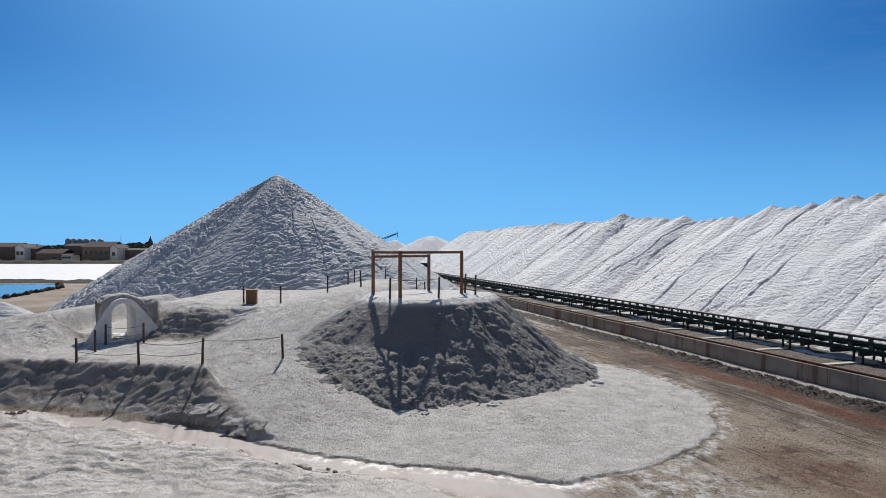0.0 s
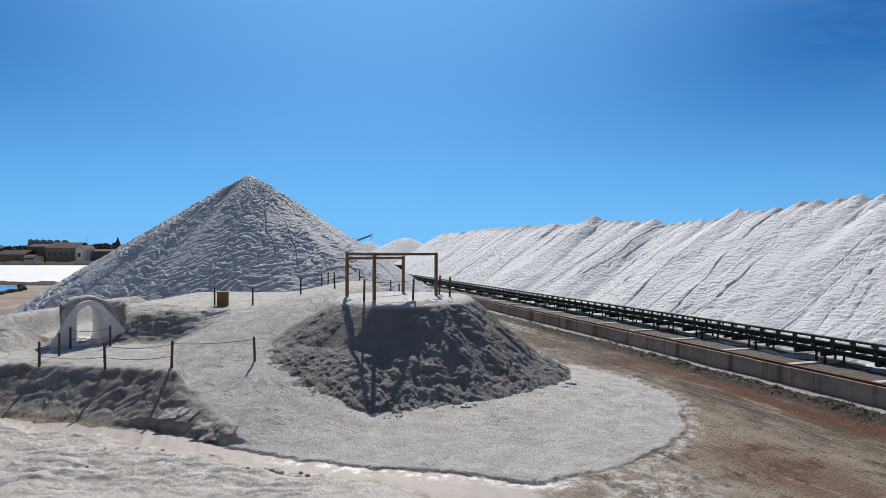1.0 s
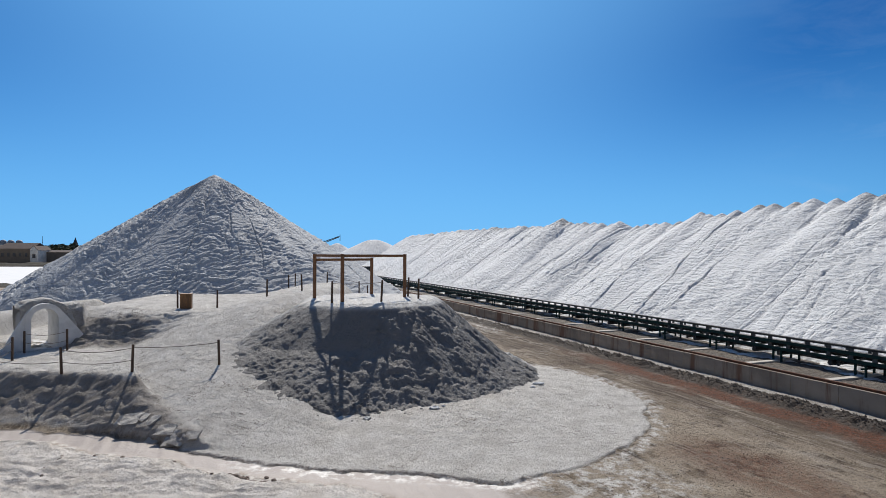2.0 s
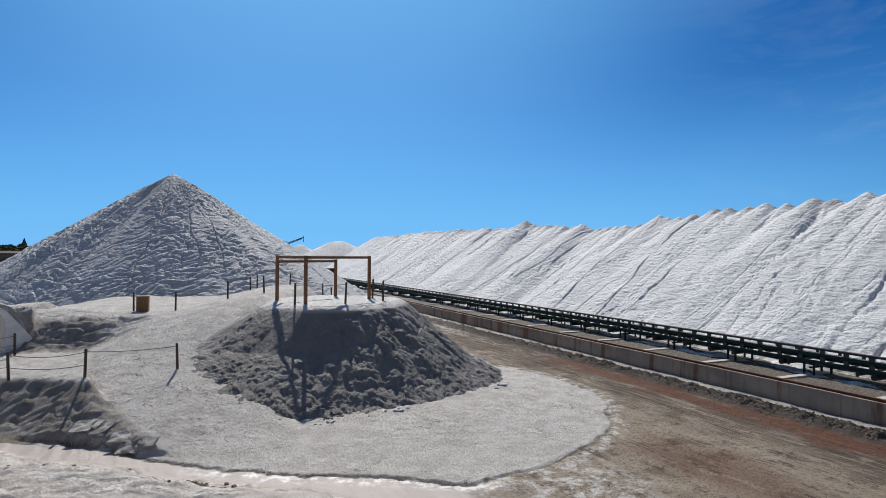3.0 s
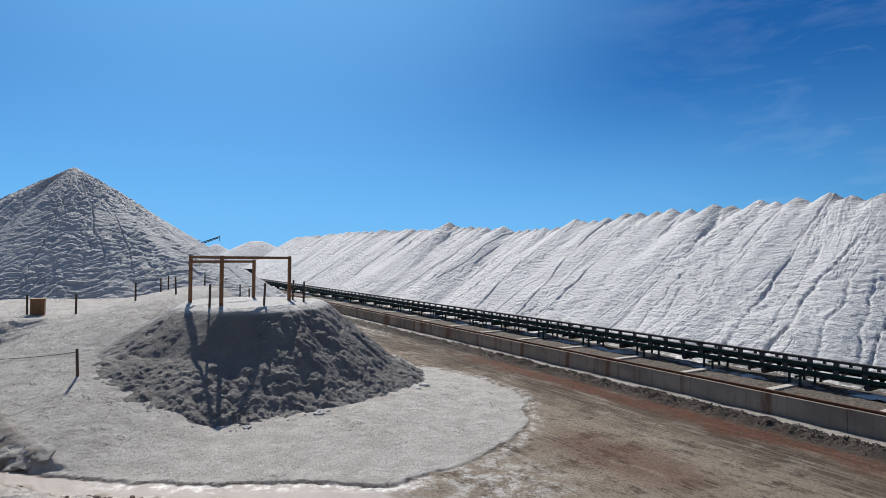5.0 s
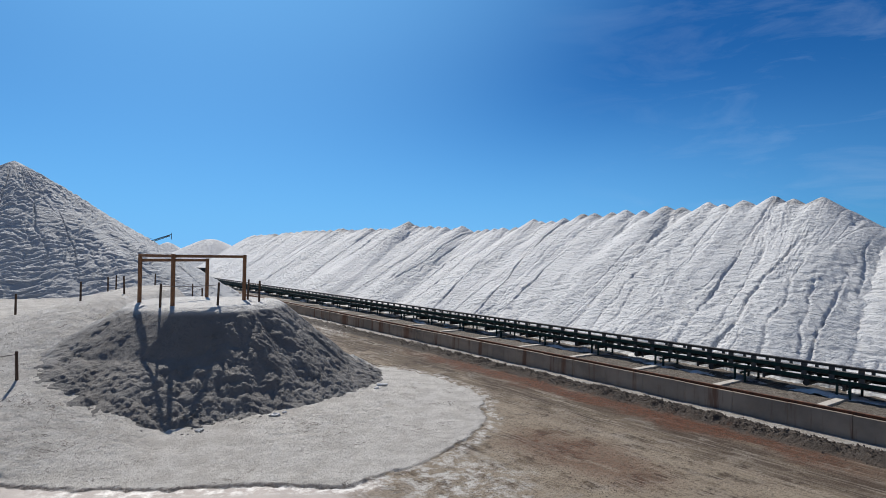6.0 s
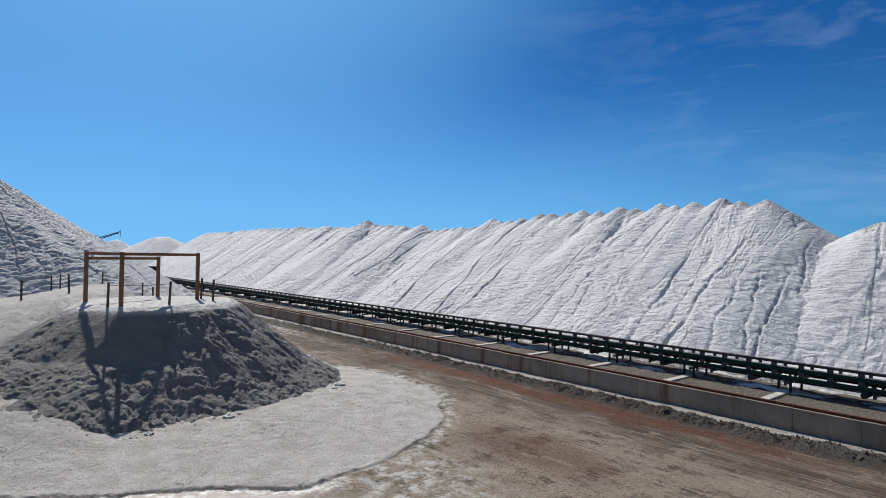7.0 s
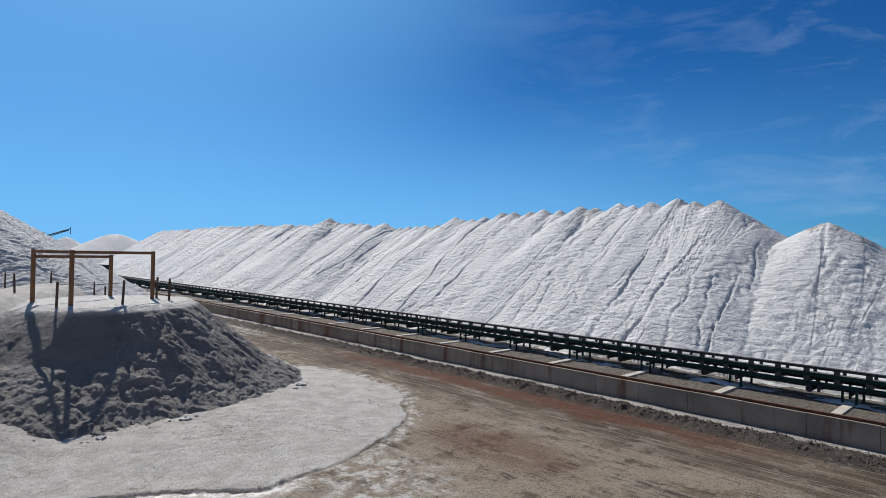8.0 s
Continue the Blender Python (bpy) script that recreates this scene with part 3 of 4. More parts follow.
def cone_heap(name, cx, cy, apex, slope, material, seed, label, rings, spokes, blunt=0.5, lobes=0.5, ripple=1.0, front=0.0, gully=0.5):
    R = (apex + 0.6) / slope
    rr = np.concatenate([[0.0], R * np.linspace(0.01, 1, rings) ** 0.85])
    aa = np.linspace(-math.pi, math.pi, spokes)
    A, RR = np.meshgrid(aa, rr)
    ca, sa = np.cos(A), np.sin(A)
    w = lobes * fbm(ca * 1.6 + 4, sa * 1.6, seed, 3)
    Z = apex - slope * (np.sqrt(RR ** 2 + blunt ** 2) - blunt) * (1 - 0.1 * w + front * np.exp(-((A + 2.0) / 0.62) ** 2))
    # the sides are wrinkled by turn round the axis; the seam lies at the back
    turn = np.where(A > math.pi / 2, A - 2 * math.pi, A) + math.pi / 2
    u = turn * (0.30 * R + 0.42 * RR)
    seam = ss(np.abs(turn), math.pi, math.pi - 0.3)
    f = flow(u, RR, seed + 3, ripple, gully) * seam * ss(RR, 0.15, 2.5)
    Z = Z + f + 0.25 * w * ss(RR, 1, 6)
    ob = sheet(name, cx + RR * ca, cy + RR * sa, np.maximum(Z, -0.4), material)
    return tagged(ob, label, "salt heap", "salt heaps")


cone_heap("salt_cone", -17.8, 62.0, 13.93, 0.645, SALT_SHADED, 300, "tall cone of grey-white salt with furrowed sides", 360, 1700, 0.15, 0.45, 1.3, 0.32, 0.75)


# ---- salt mound with the timber frame ----
MX, MY, M_TOP = -0.6, 28.5, 3.7


def mound_z(x, y, rough=True):
    dx, dy = x - MX, y - MY
    a = np.arctan2(dy, dx)
    r = np.hypot(dx, dy) + 0.3 * fbm(np.cos(a) * 2 + 3, np.sin(a) * 2, 401, 3)
    r = 3.3 + (r - 3.3) / np.where(r > 3.3, 1 + 0.8 * np.exp(-((a + 2.5) / 0.5) ** 2), 1)
    r = r - 0.5 * np.exp(-((a + 1.57) / 0.8) ** 2) * ss(r, 2.0, 3.4) * ss(r, 9.0, 6.5)
    z = M_TOP - np.interp(r, [0, 3.0, 3.4, 4.8, 6.5, 8.0, 8.8], [0, 0.03, 0.20, 1.45, 2.82, 3.55, 4.25])
    steep = M_TOP - np.interp(r, [0, 3.0, 3.3, 4.65, 6.5, 8.4, 9.2], [0, 0.03, 0.15, 1.80, 2.75, 3.6, 4.25])
    front = np.exp(-((a + 2.0) / 0.56) ** 4)
    z = z * (1 - 0.9 * front) + steep * 0.9 * front
    if rough:
        k = ss(r, 3.1, 3.9)
        wx, wy = x + 0.25 * fbm(x * 0.8, y * 0.8, 413, 2), y + 0.25 * fbm(x * 0.8, y * 0.8, 414, 2)
        # slumped ribs down the sides, clods of every size over them
        ribs = 0.16 * billow(a * 3.6 + 0.35 * fbm(x * 0.5, y * 0.5, 415, 2), r * 0.28, 409) + 0.09 * billow(a * 9, r * 0.45, 410)
        clods = 0.20 * billow(wx * 0.95, wy * 1.1, 403) + 0.12 * billow(wx * 2.1, wy * 2.3, 404) + 0.06 * billow(wx * 4.3, wy * 4.6, 405) + 0.025 * vnoise(x * 8, y * 8, 406)
        soft = (1 - 0.9 * np.exp(-((a + 1.9) / 0.45) ** 4) * ss(r, 5.4, 4.4)) * (1 - 0.75 * ss(a, -2.3, -2.7))
        z = z + k * soft * (ribs + clods - 0.17) + 0.015 * fbm(x * 2, y * 2, 407, 3)
    return z


mx, my = np.meshgrid(spread((-11, -7, 0.08), (-7, 7.5, 0.045), (7.5, 9, 0.1)), spread((18.5, 20, 0.1), (20, 27.5, 0.042), (27.5, 33, 0.09), (33, 38, 0.3)))
mz = np.maximum(mound_z(mx, my), -0.5)
# flat top, left flank and back painted paler as sunlit; the front stays dark
mound = sheet("salt_mound", mx, my, np.where(mz < land(mx, my, False) - 0.5, land(mx, my, False) - 0.5, mz), SALT_GREY, {"lit_tone": np.maximum(0.9 * ss(mz, 3.35, 3.6), 0.55 * ss(np.arctan2(my - MY, mx - MX) + 0.2 * fbm(mx, my, 411, 3), -2.35, -2.9) + 0.55 * (my > MY))})
tagged(mound, "flat-topped mound of grey salt with sunlit parts painted pale, carrying a timber frame", "salt heap", "salt heaps")


def top_z(x, y):
    return max(gz(x, y), float(mound_z(np.array([x]), np.array([y]))[0]))


# timber frame
corners = {"F": (-1.93, 26.0), "L": (-3.40, 28.1), "R": (0.92, 28.5), "B": (-0.75, 30.6)}
frame_ob = thing("timber_frame", pose(-1.29, 28.3, top_z(-1.29, 28.3)), "open frame of brown square timber posts and beams on the mound", "timber frame")
fo = Vector(frame_ob.matrix_basis.translation)
TOP = 5.80
for ck, (cx, cy) in corners.items():
    zb = top_z(cx, cy) - 0.15
    TOP = 5.60 if ck == "B" else 5.80
    part("post", add_box(bmesh.new(), (0.13, 0.13, TOP - zb), Vector((cx, cy, (TOP + zb) / 2)) - fo, Matrix.Rotation(radians(40), 3, "Z"), 0.012), WOOD, frame_ob)
TOP = 5.80
for a, b in (("F", "L"), ("F", "R"), ("L", "B")):
    TOP = 5.60 if b == "B" else 5.81
    pa, pb = Vector((*corners[a], TOP - 0.09)) - fo, Vector((*corners[b], TOP - 0.09)) - fo
    d = (pb - pa).normalized()
    part("beam", add_beam(bmesh.new(), pa + d * 0.077, pb - d * 0.077, 0.10, 0.12, 0.010), WOOD, frame_ob)


# ---- rope fences ----
def post_mesh(h, r):
    bm = bmesh.new()
    add_rod(bm, (0, 0, -0.25), (0, 0, h), r, r * 0.92, 9)
    add_rod(bm, (0, 0, h), (0, 0, h + 0.015), r * 0.92, r * 0.6, 9)
    me = bpy.data.meshes.new("post")
    bm.to_mesh(me)
    bm.free()
    me.materials.append(POST)
    return me


POST_ME = post_mesh(0.95, 0.05)


def rope(parent, a, b, sag, r=0.012):
    a, b = Vector(a), Vector(b)
    n = 10
    pts = [a.lerp(b, i / n) - Vector((0, 0, sag * 4 * (i / n) * (1 - i / n))) for i in range(n + 1)]
    bm = bmesh.new()
    for p0, p1 in zip(pts, pts[1:]):
        add_rod(bm, p0, p1, r, r, 5)
    part("rope", bm, ROPE, parent)


def rope_fence(label, posts, spans, lean=()):
    x0, y0 = posts[0]
    z0 = top_z(x0, y0)
    f = thing("rope_fence", pose(x0, y0, z0), label, "fence", "rope fences")
    o = Vector((x0, y0, z0))
    bases = []
    for i, (x, y) in enumerate(posts):
        p = Vector((x, y, top_z(x, y))) - o
        bases.append(p)
        lx, ly = rng.uniform(-2.5, 2.5), rng.uniform(-2.5, 2.5)
        share("post", POST_ME, Matrix.Translation(p) @ pose(0, 0, 0, lx, ly, rng.uniform(0, 90)), f)
    for i, j, h, sag in spans:
        rope(f, bases[i] + Vector((0, 0, h)), bases[j] + Vector((0, 0, h)), sag)
    return f


rope_fence("dark round posts with sagging rope along the salt terrace",
           [(-6.38, 23.0), (-9.0, 21.6), (-11.8, 22.4), (-14.6, 23.0), (-15.0, 24.9)],
           [(0, 1, 0.86, 0.07), (1, 2, 0.40, 0.10), (2, 3, 0.42, 0.10), (1, 2, 0.84, 0.12), (3, 4, 0.8, 0.08), (3, 4, 0.45, 0.08)])
rope_fence("pair of dark posts with a slack rope before the tunnel", [(-15.6, 26.7), (-14.1, 27.2)], [(0, 1, 0.85, 0.12), (0, 1, 0.45, 0.1)])
rope_fence("dark posts and thin rope round the top of the mound",
           [(-2.35, 25.6), (-0.2, 25.8), (1.55, 27.6), (1.1, 28.9)], [(0, 1, 0.86, 0.05), (2, 3, 0.8, 0.03)])
rope_fence("dark posts with thin rope along the salt path behind the frame",
           [(-6.6, 33.0), (-6.9, 42.0), (-6.6, 43.0), (-4.9, 34.5), (-4.4, 44.0), (-2.0, 43.6), (-1.2, 38.5)],
           [(1, 2, 0.85, 0.02), (4, 5, 0.85, 0.06), (4, 5, 0.5, 0.06), (5, 6, 0.85, 0.08), (5, 6, 0.5, 0.08)])
rope_fence("single dark post beside the salt path", [(-9.0, 32.0)], [])

# wooden bin with its post
bz = top_z(-10.7, 32.3)
bin_ob = thing("wooden_bin", pose(-10.7, 32.3, bz, 0, 0, 12), "square golden-brown slatted wooden bin standing on the salt path", "bin")
part("body", box((0.52, 0.52, 0.74), (0, 0, 0.40)), WOOD_BOX, bin_ob)
part("lid", box((0.60, 0.60, 0.05), (0, 0, 0.80), 0.01), WOOD_BOX, bin_ob)
for side in range(4):
    for i in range(4):
        m = Matrix.Rotation(side * math.pi / 2, 4, "Z") @ Matrix.Translation((-0.21 + i * 0.14, -0.272, 0.40))
        if side == 0 and i == 0:
            slat = part("slat", box((0.125, 0.022, 0.76), (0, 0, 0), 0.004), WOOD_BOX, bin_ob)
            slat.matrix_basis = m
        else:
            share("slat", slat.data, m, bin_ob)
rope_fence("short dark post beside the wooden bin", [(-11.25, 32.6)], [])


# ---- tunnel entrance ----
def arch_pts(w, h, n=20):
    """Outline of an arch, from the right foot over the top to the left foot."""
    r = w / 2
    return [(r, 0.0)] + [(r * math.cos(a), h - r + r * math.sin(a)) for a in np.linspace(0, math.pi, n)] + [(-r, 0.0)]


def arch_ring(inner, outer, y0, y1):
    bm = bmesh.new()
    rings = [[bm.verts.new((x, y, z)) for x, z in prof] for y in (y0, y1) for prof in (inner, outer)]
    fi, fo_, bi, bo = rings
    for i in range(len(fi) - 1):
        bm.faces.new((fi[i], fi[i + 1], fo_[i + 1], fo_[i]))
        bm.faces.new((bi[i], bo[i], bo[i + 1], bi[i + 1]))
        bm.faces.new((fi[i], bi[i], bi[i + 1], fi[i + 1]))
        bm.faces.new((fo_[i], fo_[i + 1], bo[i + 1], bo[i]))
    for k in (0, -1):
        bm.faces.new((fi[k], fo_[k], bo[k], bi[k]))
    bmesh.ops.recalc_face_normals(bm, faces=bm.faces[:])
    return bm


tz = gz(TX, TY - 0.6) - 0.02
tunnel = thing("tunnel_entrance", pose(TX, TY, tz, 0, 0, 40), "white plastered arched tunnel mouth with sloping wings in a salt bank", "tunnel")
inner = arch_pts(1.05, 1.87)
outer = arch_pts(1.50, 2.10)
part("arch", arch_ring(inner, outer, -0.15, 0.2), PLASTER, tunnel, smooth=False)
part("vault", arch_ring(arch_pts(1.05, 1.87), arch_pts(1.4, 2.0), 0.2, 1.9), PLASTER, tunnel, "smooth white vaulted lining")
cover = arch_ring(arch_pts(1.6, 2.03), arch_pts(2.7, 2.25, 28), 0.16, 1.8)
bmesh.ops.subdivide_edges(cover, edges=cover.edges[:], cuts=3, use_grid_fill=True)
for v in cover.verts:
    if v.co.length > 1.4 and (abs(v.co.x) > 0.9 or v.co.z > 2.06):
        v.co += 0.14 * noise.noise_vector(v.co * 1.3) + 0.05 * noise.noise_vector(v.co * 5)
part("salt_cover", cover, SALT_CRUST, tunnel, "grey salt heaped over the vault", True)
for sgn, reach, low in ((-1, 0.85, 0.04), (1, 1.2, 0.04)):
    bm = bmesh.new()
    prof = [(0.68 * sgn, -0.15), ((0.74 + reach) * sgn, -0.15), ((0.74 + reach) * sgn, low), (0.68 * sgn, 1.72)]
    f = [bm.verts.new((x, -0.11, z)) for x, z in prof]
    b = [bm.verts.new((x, 0.16, z)) for x, z in prof]
    bm.faces.new(f), bm.faces.new(b[::-1])
    for i in range(4):
        bm.faces.new((f[i], b[i], b[(i + 1) % 4], f[(i + 1) % 4]))
    bmesh.ops.recalc_face_normals(bm, faces=bm.faces[:])
    bmesh.ops.bevel(bm, geom=bm.edges[:], offset=0.03, segments=2, affect="EDGES")
    part("wing", bm, PLASTER, tunnel)

part("floor", box((1.3, 3.6, 0.06), (0, 1.6, 0.035), 0.01), PLASTER, tunnel)

# ---- retaining wall ----
wall = thing("retaining_wall", Matrix.Translation((*line_xy(0, P_WALL + 0.15), 0)) @ Matrix.Rotation(radians(15.5), 4, "Z"),
             "long low grey concrete retaining wall streaked with rust", "wall", kind="structure")
seg_me = None
for i in range(78):
    y = -25.7 + i * 2.0
    if seg_me is None:
        seg = part("panel", box((0.30, 1.992, 1.15), (0, 0, 0.235), 0.01), CONCRETE, wall)
        seg.matrix_basis, seg_me = Matrix.Translation((0, y, 0)), seg.data
    else:
        share("panel", seg_me, Matrix.Translation((rng.uniform(-0.006, 0.006), y, rng.uniform(-0.008, 0.008))), wall)
part("rail", add_beam(bmesh.new(), (0.02, -26, 0.86), (0.02, 130, 0.86), 0.12, 0.11, 0.01), RUSTY, wall, "rust-brown steel rail along the wall top")

# ---- conveyor ----
conv = thing("belt_conveyor", Matrix.Translation((*line_xy(0, P_CONV), 0.5)) @ Matrix.Rotation(radians(15.5), 4, "Z"),
             "long dark green steel belt conveyor on short legs behind the wall", "conveyor")
Y0, Y1 = -23.2, 107.0
for x in (-0.62, 0.62):
    part("side_beam", add_beam(bmesh.new(), (x, Y0, 0.70), (x, Y1, 0.70), 0.08, 0.15, 0.01), GREEN, conv)
    part("top_rail", add_beam(bmesh.new(), (x * 1.02, Y0, 1.30 if x < 0 else 1.12), (x * 1.02, Y1, 1.30 if x < 0 else 1.12), 0.10, 0.10, 0.008), BLACK, conv)
    ez = 1.03 if x < 0 else 0.82
    part("edge_rail", add_beam(bmesh.new(), (x * 1.02, Y0, ez), (x * 1.02, Y1, ez), 0.06, 0.15 if x < 0 else 0.07, 0.006), GREEN, conv)
bm = bmesh.new()
prof = [(-0.55, 0.96), (-0.25, 0.85), (0.25, 0.85), (0.55, 0.96)]
for (xa, za), (xb, zb) in zip(prof, prof[1:]):
    vs = [bm.verts.new(v) for v in ((xa, Y0, za), (xb, Y0, zb), (xb, Y1, zb), (xa, Y1, za))]
    bm.faces.new(vs)
bmesh.ops.remove_doubles(bm, verts=bm.verts[:], dist=1e-4)
bmesh.ops.solidify(bm, geom=bm.faces[:], thickness=0.02)
part("carrying_belt", bm, BELT, conv, "salt-dusted black rubber belt")
part("return_belt", box((0.95, Y1 - Y0, 0.02), (0, (Y0 + Y1) / 2, 0.52)), BLACK, conv)


def shared_parts(name, bm, material, mats, parent):
    me = None
    for m in mats:
        if me is None:
            ob = part(name, bm, material, parent)
            ob.matrix_basis, me = m, ob.data
        else:
            share(name, me, m, parent)


leg = bmesh.new()
for x in (-0.62, 0.62):
    for y in (-0.22, 0.22):
        add_box(leg, (0.075, 0.075, 0.72), (x, y, 0.28))
        add_box(leg, (0.18, 0.18, 0.03), (x, y, 0.0))
add_box(leg, (1.15, 0.06, 0.08), (0, 0, 0.40))
shared_parts("leg_frame", leg, GREEN, [Matrix.Translation((0, y, 0)) for y in np.arange(-23.2 + 0.0, Y1, 4.0)], conv)
tr = bmesh.new()
for x in (-0.62, 0.62):
    add_box(tr, (0.07, 0.20 if x < 0 else 0.12, 0.50), (x, 0, 1.03 if x < 0 else 0.88))
add_rod(tr, (-0.2, 0, 0.79), (0.2, 0, 0.79), 0.05, 0.05, 8)
add_rod(tr, (-0.58, 0, 0.92), (-0.22, 0, 0.80), 0.05, 0.05, 8)
add_rod(tr, (0.22, 0, 0.80), (0.58, 0, 0.92), 0.05, 0.05, 8)
add_box(tr, (1.2, 0.06, 0.05), (0, 0, 0.70))
shared_parts("idler_set", tr, STEEL, [Matrix.Translation((0, y, 0)) for y in np.arange(Y0 + 0.4, Y1, 1.0)], conv)
rr_ = bmesh.new()
add_rod(rr_, (-0.5, 0, 0.46), (0.5, 0, 0.46), 0.055, 0.055, 8)
add_box(rr_, (0.05, 0.1, 0.3), (-0.56, 0, 0.52))
add_box(rr_, (0.05, 0.1, 0.3), (0.56, 0, 0.52))
shared_parts("return_roller", rr_, STEEL, [Matrix.Translation((0, y, 0)) for y in np.arange(Y0 + 2.0, Y1, 3.0)], conv)
bk = bmesh.new()
add_rod(bk, (-0.68, 0, 0.46), (0.68, 0, 0.46), 0.12, 0.12, 12)
for x in (-0.62, 0.62):
    add_box(bk, (0.06, 0.16, 0.2), (x, 0, 0.55))
shared_parts("roller_bracket", bk, BLACK, [Matrix.Translation((0, y, 0)) for y in np.arange(Y0 + 1.3, Y1, 4.0)], conv)
# raised head of the belt at the far end
head = bmesh.new()
for x in (-0.6, 0.6):
    add_beam(head, (x, 106.8, 1.1), (x, 113, 2.3), 0.15, 0.5)
    add_beam(head, (x, 113, 2.3), (x, 117, 2.2), 0.15, 0.5)
add_beam(head, (0, 107, 1.3), (0, 113, 2.5), 1.1, 0.12)
add_box(head, (1.6, 7.5, 1.7), (0, 112.2, 1.9), None, 0.3)
add_rod(head, (-0.7, 117, 2.2), (0.7, 117, 2.2), 0.45, 0.45, 14)
for y in (110.5, 114.0, 116.5):
    for x in (-0.7, 0.7):
        add_box(head, (0.14, 0.14, 2.2), (x, y, 1.05))
part("drive_head", head, BLACK, conv, "black raised drive head of the belt")

# concrete sleepers that carry the legs
sl = bmesh.new()
add_box(sl, (3.6, 0.34, 0.16), (0, 0, 0), None, 0.015)
sl_me = None
for i, y in enumerate(np.arange(-23.2, 105, 4.0)):
    m = Matrix.Translation((*line_xy(y, P_CONV - 1.15), 0.54)) @ Matrix.Rotation(radians(15.5), 4, "Z")
    if sl_me is None:
        o = part("sleeper", sl, PLANK)
        o.matrix_basis, sl_me = m, o.data
    else:
        o = share("sleeper", sl_me, m)
    tagged(o, "pale concrete sleeper lying across the gravel bed", "sleeper", "sleepers under the conveyor")
# spilt salt under the belt
ss_, pp_ = np.meshgrid(spread((-20, 60, 0.15), (60, 105, 0.5)), spread((25.6, 28.6, 0.09)))
hz = 0.50 + 0.28 * np.maximum(0, fbm(ss_ * 0.35, pp_ * 0.9, 611, 4) + 0.02) + 0.5 * ss(pp_, 27.3, 28.6) - 0.1 * ss(pp_, 25.9, 25.6) - 0.25 * ss(pp_, 27.9, 28.6)
wx, wy = line_xy(ss_, pp_)
tagged(sheet("spilt_salt", wx, wy, hz, SALT_WHITE), "white spilt salt lying in drifts under the conveyor", "salt", kind="stuff")


# ---- far side of the works ----
cone_heap("salt_cone", -3.8, 186, 10.1, 0.55, SALT_WHITE, 510, "distant blunt white salt heap", 60, 200, 3.0, 0.4)
cone_heap("salt_cone", -22, 262, 10.2, 0.6, SALT_WHITE, 520, "distant pointed salt heap in shade", 50, 160, 1.0, 0.4)
cone_heap("salt_cone", -38.3, 50.0, 1.35, 0.6, SALT_SHADED, 530, "small bluish white heap of loose salt", 60, 160, 0.3, 0.6)

PAN = salt_material("salt_pan_crust", (0.80, 0.79, 0.77), (0.72, 0.71, 0.69), (0.55, 0.5, 0.45), 0.01, 0.2)
WATER = Mat("pond_water", 0.06, 0, 0.5)
WATER.color((0.03, 0.055, 0.07)).bump(WATER.noise(1.2, 3, 0.5), 0.004)
WATER = WATER.m
SCRUB = plain("dry_scrub", (0.045, 0.036, 0.022), (0.025, 0.022, 0.014), 0.95, 0, 1.5, (1, 1, 1), 0.05)
TREE = plain("dark_foliage", (0.035, 0.05, 0.028), (0.06, 0.075, 0.04), 0.9, 0, 0.8, (1, 1, 1), 0.05, 0.4)
HOUSE_WALLS = [plain(f"stucco_{n}", a, tuple(v * 0.75 for v in a), 0.85, 0, 0.8) for n, a in
               (("buff", (0.23, 0.18, 0.13)), ("brown", (0.15, 0.105, 0.075)), ("white", (0.82, 0.78, 0.70)), ("grey", (0.16, 0.135, 0.115)))]
ROOF = plain("old_red_tiles", (0.075, 0.045, 0.035), (0.05, 0.034, 0.028), 0.85, 0, 1.2, (1, 1, 1), 0.02)
GLASS_DARK = plain("dark_window", (0.02, 0.022, 0.025), (0.04, 0.04, 0.045), 0.25, 0, 2)
FAR_BLUE = plain("pale_silo_wall", (0.34, 0.37, 0.40), (0.28, 0.31, 0.34), 0.7, 0, 0.5)
STACKER = plain("blue_grey_steel", (0.07, 0.10, 0.13), (0.05, 0.07, 0.09), 0.6, 0.3, 2)


def flat(name, poly, z, material, label, cat):
    bm = bmesh.new()
    bm.faces.new([bm.verts.new((x, y, z)) for x, y in poly])
    ob = part(name, bm, material)
    return tagged(ob, label, cat, kind="structure")


flat("salt_pan", [(-420, 108), (-40, 108), (-40, 232), (-420, 232)], 0.10, PAN, "wide flat white salt pan before the far shore", "salt pan")
flat("water", [(-160, 97), (-65, 97), (-58, 88), (-55.5, 78), (-53, 69.5), (-62, 66), (-160, 66)], 0.10, WATER, "still blue brine pond beside the sandy track", "water")


def strip(name, x0, x1, y, w, h, material, label, cat, seed):
    u, v = np.meshgrid(np.linspace(x0, x1, 260), np.linspace(-1, 1, 9))
    z = h * (1 - v * v) * (0.7 + 0.5 * fbm(u * 0.25, v, seed, 4)) - 0.05
    return tagged(sheet(name, u, y + v * w / 2 + 0.6 * fbm(u * 0.1, 0 * u, seed + 2, 2), z, material), label, cat, kind="structure")


strip("dike", -170, -50, 103, 7, 0.65, SCRUB, "low dark earth dike between pan and pond", "dike", 701)
strip("shore", -430, -40, 238, 10, 1.9, SCRUB, "dark scrubby shore beyond the salt pan", "shore", 703)

# stones along the pond
st = bmesh.new()
